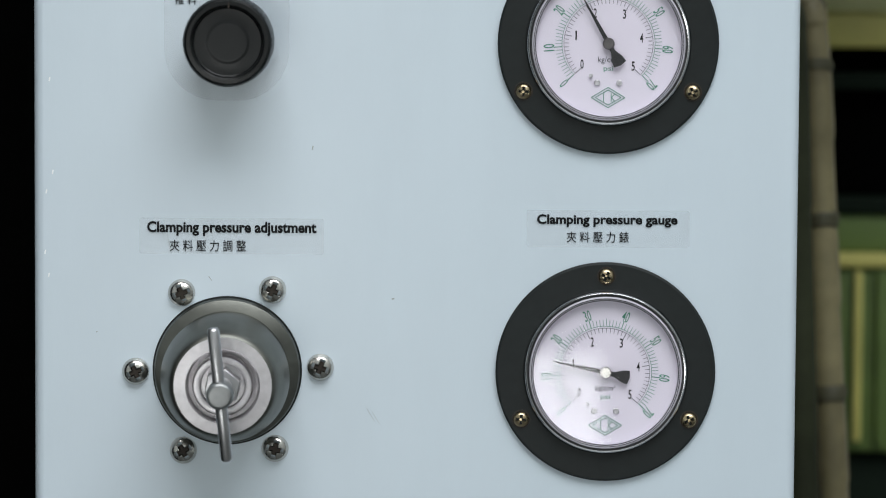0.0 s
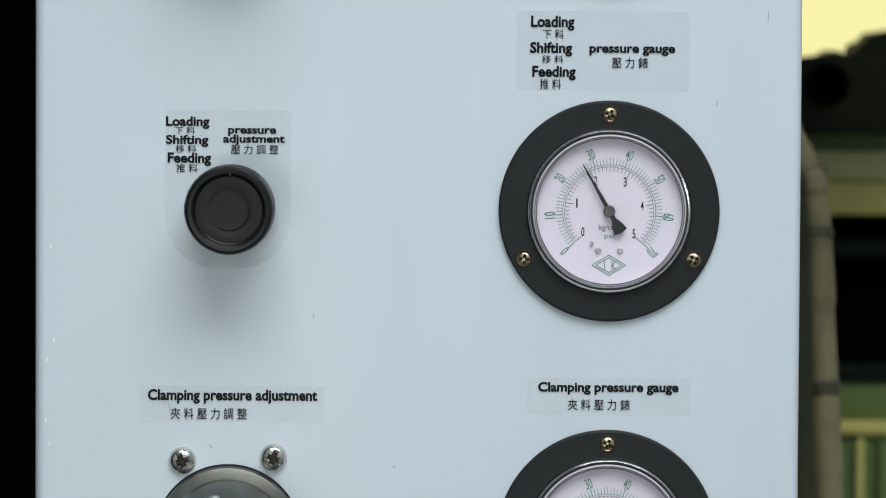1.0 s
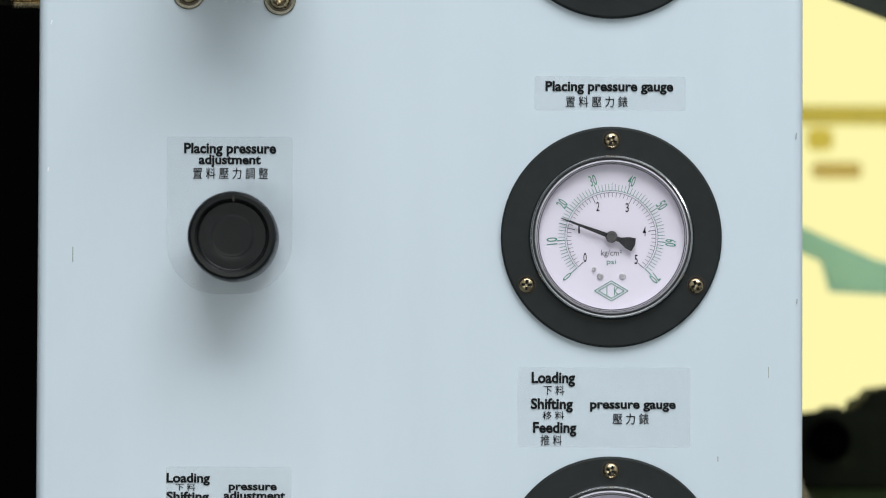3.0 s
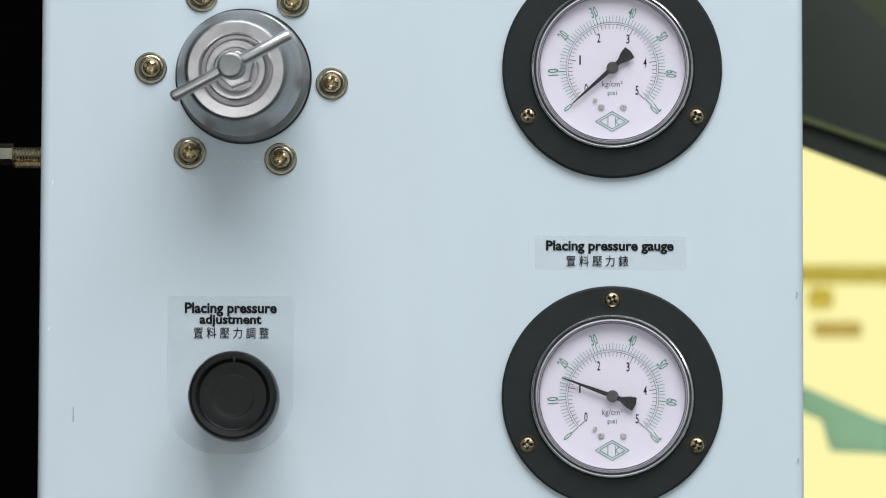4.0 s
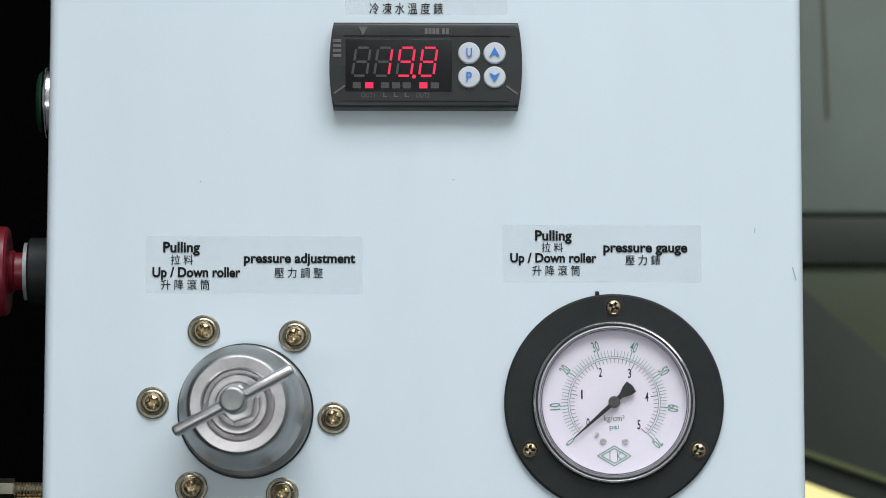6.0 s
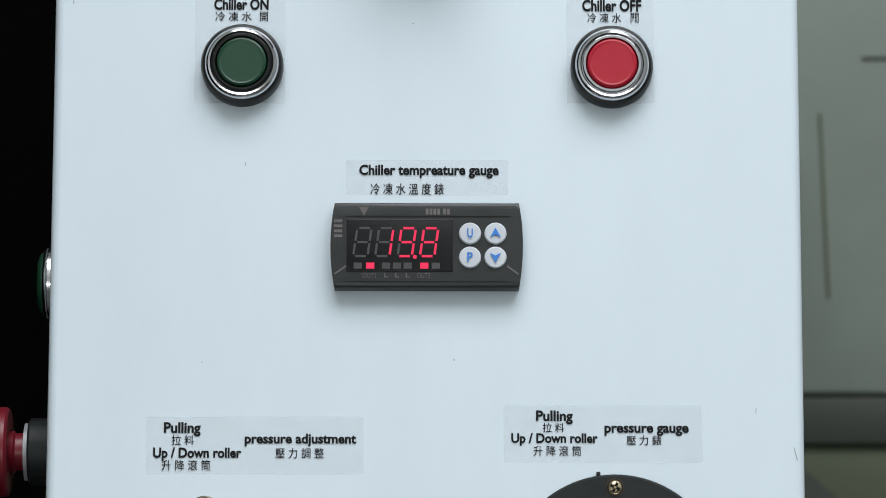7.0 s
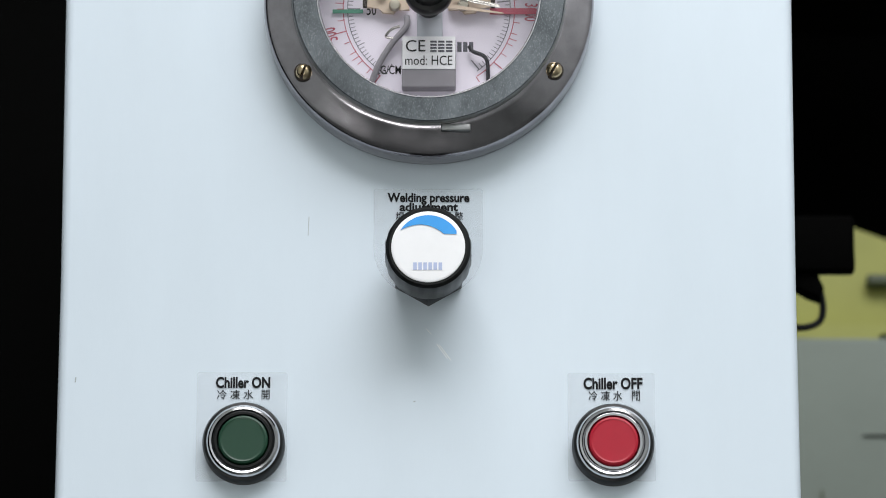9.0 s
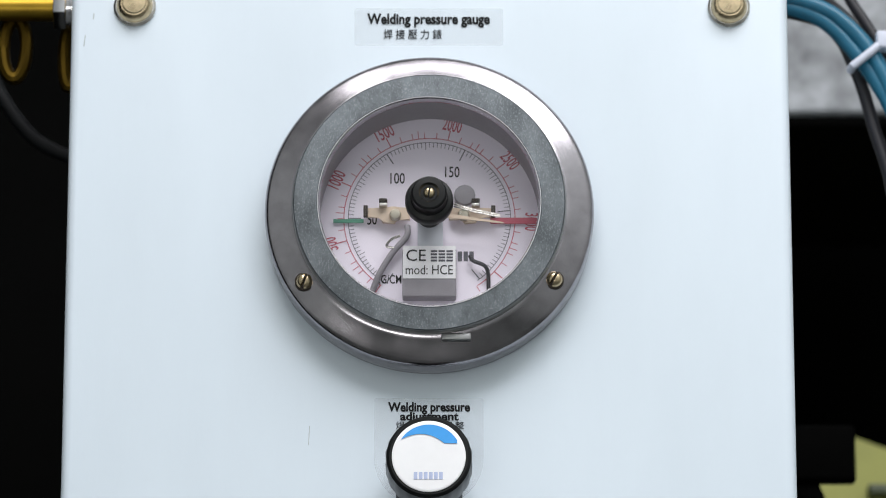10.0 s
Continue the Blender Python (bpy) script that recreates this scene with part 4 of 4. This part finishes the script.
    part("glass", lathe([(44.4, 12.4), (44.4, 12.9), (0, 13.1)], 64), GLASS, g, "clear glass").visible_shadow = False
    for x, z_, a in ((-58.6, 632.8, 70), (42.4, 633.6, 60)):
        dx, dz = x + 8.2, z_ - 1665 + 999.8
        part("screw_seat", lathe([(4.0, 6.0), (4.0, 9.5), (3.4, 9.8), (0, 9.8)], 28, None, (dx, dz)), SLOT, g)
        screw(g, dx, dz, 9.6, screw_mesh(3.4, 2.4, "slot"), BRASS, a, "mounting_screw", "brass slotted screw")
    part("notch", block(5.0, 17.0, -58.2, -55.2, 9.0, 12.6, 0.6), CAST, g, "small bayonet catch under the ring")


welding_gauge()


# ---- bolts at the top of the panel ----
for x, z in ((-131.6, 1757.2), (116.8, 1757.0)):
    b = thing("panel_bolt", on_panel(x, z), "large brass-coloured domed panel bolt with washer", "bolt", "panel bolts")
    part("washer", lathe([(8.8, 0.0), (8.8, 1.0), (8.0, 1.6), (5.0, 1.7)], 48), NICKEL, b, "bright washer")
    part("head", lathe([(7.6, 1.5), (7.4, 3.0), (6.2, 4.6), (5.6, 5.0), (5.0, 5.0), (4.6, 5.6), (0, 5.8)], 48), BRASS, b, "domed brass-coloured head")


# ---- fittings on the cabinet's side ----
def sideways(y, z):
    """A thing that points out of the cabinet's side: its z axis runs away from the panel."""
    return Matrix.Translation(((LEFT - max(z - 1550, 0) * 0.009) * MM, y * MM, z * MM)) @ Matrix.Rotation(radians(-90), 4, "Y")


stop = thing("emergency_stop", sideways(50, 1331.8), "red mushroom emergency stop button on the cabinet's side", "emergency stop")
part("collar", lathe([(13.6, 0), (13.6, 10.5), (12.6, 11.4), (12.0, 11.4)], 48), BLACK_RING, stop, "dark grey collar")
part("ring", lathe([(11.6, 10.8), (11.6, 13.0), (7.0, 13.2)], 48), GREY_PLASTIC, stop, "pale grey ring").data.materials[0] = LIGHT_GREY
part("stem", lathe([(7.6, 12.8), (7.6, 16.6), (8.6, 17.4), (8.2, 19.5)], 48), RED_DARK, stop, "red stem")
part("mushroom_head", lathe([(9.0, 19.0), (17.0, 19.2), (18.0, 20.2), (18.2, 24.0), (17.0, 28.0), (13.0, 31.0), (0, 32.5)], 56), RED_DARK, stop, "red mushroom head")

gland = thing("threaded_rod", sideways(50, 1242.2), "brass threaded rod ends with nut on the cabinet's side", "threaded rod")
rod = bmesh.new()
for dy, r, length in ((1.5, 3.0, 18), (-2.6, 1.6, 16)):
    lathe([(0, 0)] + [(r - 0.25 * (k % 2), k * 0.6) for k in range(int(length / 0.6))] + [(0, length)], 24, rod, (dy, 0))
part("thread", rod, BRASS, gland, "brass thread")
nut = prism([polar(4.4, 60 * k) for k in range(6)], 15.6, 22.0, None, 0.4)
bmesh.ops.translate(nut, verts=nut.verts, vec=(0.0015, 0, 0))
part("nut", nut, WASHER, gland, "dull hexagonal nut")

lamp = thing("side_button", sideways(40, 1399.0), "small chrome-rimmed dark green button on the cabinet's side", "push button")
part("rim", lathe([(14.4, 0), (14.4, 3.6), (14.1, 4.0), (14.4, 4.4), (14.2, 5.0), (13.6, 5.5), (12.2, 5.7)], 56), CHROME, lamp, "bright chrome rim")
part("dome", lathe([(12.8, 5.2), (12.6, 6.2), (11.6, 7.3), (9.6, 8.0), (0, 8.2)], 48), GREEN_CAP, lamp, "dark green plastic dome")

tap = thing("brass_fitting", sideways(55, 1779.5), "yellow brass pipe fitting on the cabinet's side", "pipe fitting")
part("pipe", lathe([(5.4, 0), (5.4, 60), (4.4, 60.5), (0, 60.5)], 40), YELLOW_BRASS, tap, "yellow brass pipe")
part("nut", prism([polar(9.4, 60 * k) for k in range(6)], 7.2, 12.4, None, 0.5), CHROME, tap, "bright hexagonal nut")
part("washer", lathe([(10.6, 0), (10.6, 4.4), (9.6, 4.6), (9.6, 5.0), (10.6, 5.2), (10.6, 6.6), (5.2, 7.0)], 40), CHROME, tap, "bright washer")
for out, drop, rx in ((29.5, -16.0, 5.0), (5.4, -20.0, 2.6)):
    loop = [math.tau * k / 40 for k in range(41)]
    part("lug", tube([(drop + 14 * math.sin(a), 6.0, out + rx * math.cos(a)) for a in loop], 3.0, 10), DULL_BRASS, tap, "dull brass hanger loop")

hose = thing("side_cable", pose(0, 0, 0, 90), "thin dark cable looping beside the cabinet", "cable")
part("sheath", tube(curve_points([(-240, 1840, -100), (-207, 1776, -100), (-197, 1756, -100), (-186.5, 1741, -100), (-177, 1733, -100), (-162, 1727, -100), (-140, 1725, -100)]),
                    3.2, 12), DARK_RUBBER, hose, "dark rubber sheath")


# ---- machinery behind the cabinet ----
def machine(name, label, category):
    return thing(name, pose(0, 0, 0, 90), label, category)


def deep(name, bm, mat, parent, y, label=""):
    """A part at y metres behind the panel's face, built in x, height and thickness towards the camera."""
    bmesh.ops.translate(bm, verts=bm.verts, vec=(0, 0, -y))
    return part(name, bm, mat, parent, label)


# Near-black sheets added at the left; their colour carries the darkness there.
dark = machine("dark_surround", "near-black sheets added for the darkness beside the cabinet", "machine")
deep("dark_sheet", block(-900, -125, 60, 2300, -60, 0, 6), NEAR_BLACK, dark, 0.30, "near-black sheet filling the unlit area left of the cabinet")
# Added out of view to cut light and reflections from the left.
deep("light_flag", block(-640, -580, 60, 2300, 0, 520, 6), NEAR_BLACK, dark, 0.30, "unseen black flag that blocks light from the left")
deep("base", block(-900, -125, 0, 60, -300, 0, 6), NEAR_BLACK, dark, 0.30, "unseen black foot of the dark sheet")

rack = machine("machine_rack", "green and yellow banded machine rack behind the cabinet", "rack")
# The near-black bands sit 20 mm behind the coloured ones.
for z0, z1, mat, out in ((1019, 1030, MOSS, -4), (1000, 1019, PALE_LIME, 0), (978, 1000, LIME, 6), (962, 978, NEAR_BLACK, -20), (951, 962, DARK_GREEN, 0), (884, 951, NEAR_BLACK, -20), (873, 884, DARK_GREEN, 0), (849, 873, MOSS, -4),
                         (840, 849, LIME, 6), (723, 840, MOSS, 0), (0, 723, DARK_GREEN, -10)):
    deep("panel", block(180, 420, z0, z1, -30 + out, out, 2), mat, rack, 1.0, "flat coloured sheet panel")
for x in (262, 276):
    deep("rib", block(x, x + 5, 730, 838, 0, 8, 1.5), LIME if x < 270 else MOSS, rack, 1.0, "upright rib")
deep("drive_casing", prism([(170, 1030), (170, 1075), (232, 1075), (240, 1079), (243, 1081), (246, 1080), (249, 1076), (255, 1076.5), (258, 1085), (264, 1087), (268, 1092), (290, 1095),
                            (420, 1095), (420, 1030)], -60, 30, None, 3), DRIVE_PAINT, rack, 0.98, "dark olive drive casing")
deep("drive_cap", lathe([(13, -20), (13, 36), (10, 40), (0, 40)], 32, None, (238, 1060)), NEAR_BLACK, rack, 0.98, "round drive cap")

duct = machine("flexible_hose", "ribbed tan flexible hose hanging behind the cabinet", "hose")
line = curve_points([(150, 1090, 0), (170, 1050, 0), (184, 1022, 0), (190, 1000, 0), (196, 895, 0), (203.5, 767, 0), (212, 640, 0), (215, 400, 0), (216, 0, 0)], 24)
deep("sheath", tube(line, 8.4, 18, None, lambda k: 0.90 + 0.10 * ((k % 17) / 17)), TAN_HOSE, duct, 0.50, "tan sheath in overlapping lengths")
for k in range(8, len(line) - 4, 17):
    deep("rib", tube([line[k - 1] + Vector((0, 0, -2)), line[k], line[k + 1] + Vector((0, 0, 2))], 9.4, 18, None, lambda i: (0.86, 1.0, 0.8)[i]), HOSE_RIB, duct, 0.50, "raised rib ring")

# Second, darker hose added to put shade on the tan hose's left.
shaded_side = machine("flexible_hose", "dark copy of the tan hose standing in for its shaded side", "hose")
deep("sheath", tube([p + Vector((-13 - max(1022 - p.y, 0) * 0.02, 0, 0)) for p in line], 9.6, 18, None, lambda k: 0.92 + 0.08 * ((k % 23) / 23)), SHADE_HOSE, shaded_side, 0.485, "dark sheath for the hose's shaded left side")

press = machine("welding_machine", "grey, yellow and black welding machine behind the cabinet", "machine")
deep("upright", block(20, 165, 0, 2200, -400, -20, 4), NEAR_BLACK, press, 0.60, "black upright column")
arm = deep("arm", prism([(114, 1467.7), (190, 1404.8), (234.3, 1365.5), (313.6, 1298.6), (313.6, 1253), (233.3, 1286.6), (189.3, 1303.2), (114, 1332.8)], -12, 0, None, 1.5), DARK_SLATE, press,
           0.585, "dark slate slanting arm")
deep("edge_strip", prism([(114, 1346), (189.4, 1318.3), (233.5, 1302.9), (313.6, 1274.8), (313.6, 1272), (233.5, 1300.3), (189.4, 1315.5), (114, 1343.2)], 0, 4), OLIVE_EDGE, arm, 0.585,
     "olive edge strip")
guard = deep("guard_plate", block(100, 420, 1313, 1446.5, -20, 0, 3), OLIVE, press, 0.605, "olive painted guard plate")
deep("ledge", block(100, 420, 1420, 1446, 0, 4, 1.5), DARK_SLATE, guard, 0.605, "dark upper rail")
housing = deep("housing", block(100, 420, 1447, 1689, -300, 0, 3), GREY_PAINT, press, 0.60, "grey painted sheet housing")
deep("seam", bar(203, 1602, 206, 1500, 1.6, 0, 1.2), OLIVE, housing, 0.60, "faint vertical seam")
deep("seam", bar(226, 1633, 300, 1634, 1.2, 0, 1.0), DARK_SLATE, housing, 0.60, "faint horizontal seam")
cover = deep("cover", prism([(100, 1689.5), (420, 1689.5), (420, 1709), (251, 1746), (216, 1763), (100, 1752)], -200, 0, None, 2), YELLOW_PAINT, press, 0.62, "yellow painted cover")
deep("lip", prism([(100, 1692), (236, 1688.5), (238, 1692), (420, 1692), (420, 1696), (100, 1698)], 0, 16), YELLOW_PAINT, cover, 0.62, "folded yellow lip")
deep("clamp", block(232, 300, 1722, 1729, 0, 8, 2), OLIVE, cover, 0.62, "dark clamp")
deep("drum", prism([(62, 1789)] + [(62 + 240 * k / 12, 1830 - 21 * (k / 12) ** 2) for k in range(13)] + [(420, 1783), (420, 1700), (62, 1700)], -60, 0, None, 3),
     DARK_GREEN, press, 0.83, "dark green rounded drum")
# Sheet added as dark backdrop; the darkness is in its colour.
deep("dark_backing", block(60, 420, 1700, 2190, -260, -220, 3), NEAR_BLACK, press, 0.70, "near-black backing sheet filling the dark area below the casting")
casting = deep("casting", block(60, 420, 1912.5, 2200, -200, 0, 4), LIGHT_GREY, press, 0.52, "mottled light grey casting")
# Shade under the casting is coloured in as a near-black slab.
deep("underside", block(60, 420, 1906, 1912, -200, -2, 1), NEAR_BLACK, casting, 0.52, "near-black underside, its shade put into the colour")
box = deep("junction_box", block(120, 194.2, 1639, 1667, -9, 0, 2), NEAR_BLACK, press, 0.30, "black junction box")
deep("bracket", block(120, 158, 1644, 1662, -360, -8, 2), NEAR_BLACK, box, 0.30, "black bracket")
deep("box_gland", prism([(150, 1640), (176, 1640), (179.5, 1632), (177.5, 1626), (172, 1628), (160, 1635)], -12, -3, None, 2), NEAR_BLACK, box, 0.30, "black rubber cable boot")
deep("box_cable", tube(curve_points([(176, 1640, -12), (178.6, 1630, -12), (179.2, 1622, -12), (177, 1617, -12), (171, 1614.5, -12), (162, 1615, -14)]), 1.7, 10), DARK_RUBBER, box, 0.30,
     "drooping black cable")

# ---- teal cables with a cable tie ----
def cable(name, pts, r, mat, words, group, sheath):
    c = thing(name, pose(0, 0, 0, 90), words, "cable", group)
    part("sheath", tube(curve_points(pts), r, 16), mat, c, sheath)


for (pts, r), shift in zip((([(100, 1806, -100), (135, 1803, -100), (152.6, 1801, -100), (166.5, 1795.6, -100), (175.8, 1787.8, -100), (182.4, 1779.6, -100), (187.4, 1770.4, -100), (193.6, 1756, -100),
                 (203, 1730, -100), (208, 1680, -100), (209, 1000, -105), (209, 0, -105)], 3.4),
               ([(100, 1799, -102), (135, 1799, -102), (150.9, 1796.2, -102), (160.9, 1792.2, -102), (168.9, 1785.6, -102), (175, 1778, -102), (180, 1771.2, -102), (185.6, 1762, -102),
                 (192, 1749, -102), (199, 1725, -102), (203, 1680, -102), (203.5, 1000, -105), (203, 0, -105)], 3.5),
               ([(100, 1812, -108), (135, 1810, -108), (156, 1806.5, -108), (172, 1800, -108), (183, 1791, -108), (190, 1781, -108), (197, 1766, -108), (206, 1735, -108), (214, 1680, -108),
                 (215, 1000, -108), (215, 0, -108)], 3.2)), (1.6, 2.8, -1.5)):
    cable("machine_cable", [(x + shift, y + shift * (y > 1700), z) for x, y, z in pts], r, TEAL, "teal sheathed machine cable bending past the cabinet", "bundled machine cables", "smooth teal sheath")
for pts, r in (([(130, 1806, -111), (164, 1798, -111), (174, 1789, -111), (179, 1778, -111), (183.6, 1764, -111), (187.6, 1747, -111), (195, 1715, -111), (198, 1660, -111), (198.6, 1000, -112), (198, 0, -112)], 2.9),
               ([(166, 1850, -120), (174, 1826, -120), (180.3, 1811, -120), (186.3, 1800.5, -120), (191.5, 1791, -120), (205, 1765, -120), (220, 1680, -120), (221, 0, -120)], 2.5),
               ([(150, 1850, -130), (162, 1826, -130), (170.6, 1815, -130), (178, 1808, -130), (190, 1796, -130), (212, 1765, -130), (226, 1680, -130), (227, 0, -130)], 2.5)):
    cable("black_cable", pts, r, DARK_WIRE, "dark rubber cable beside the teal cables", "dark machine cables", "dark rubber sheath")
tie = thing("cable_tie", pose(0, 0, 0, 90), "white nylon cable tie round the teal cables", "cable tie")
part("band", tube([(177.0, 1769.0, -100), (178.0, 1769.8, -96.5), (183, 1773.6, -95.6), (190, 1779.6, -95.8), (193, 1782.4, -100)], 1.9, 10), WHITE_NYLON, tie, "white nylon band")
part("head", block(188.6, 195.5, 1777.6, 1786.0, -101, -94, 1.2), WHITE_NYLON, tie, "white locking head")
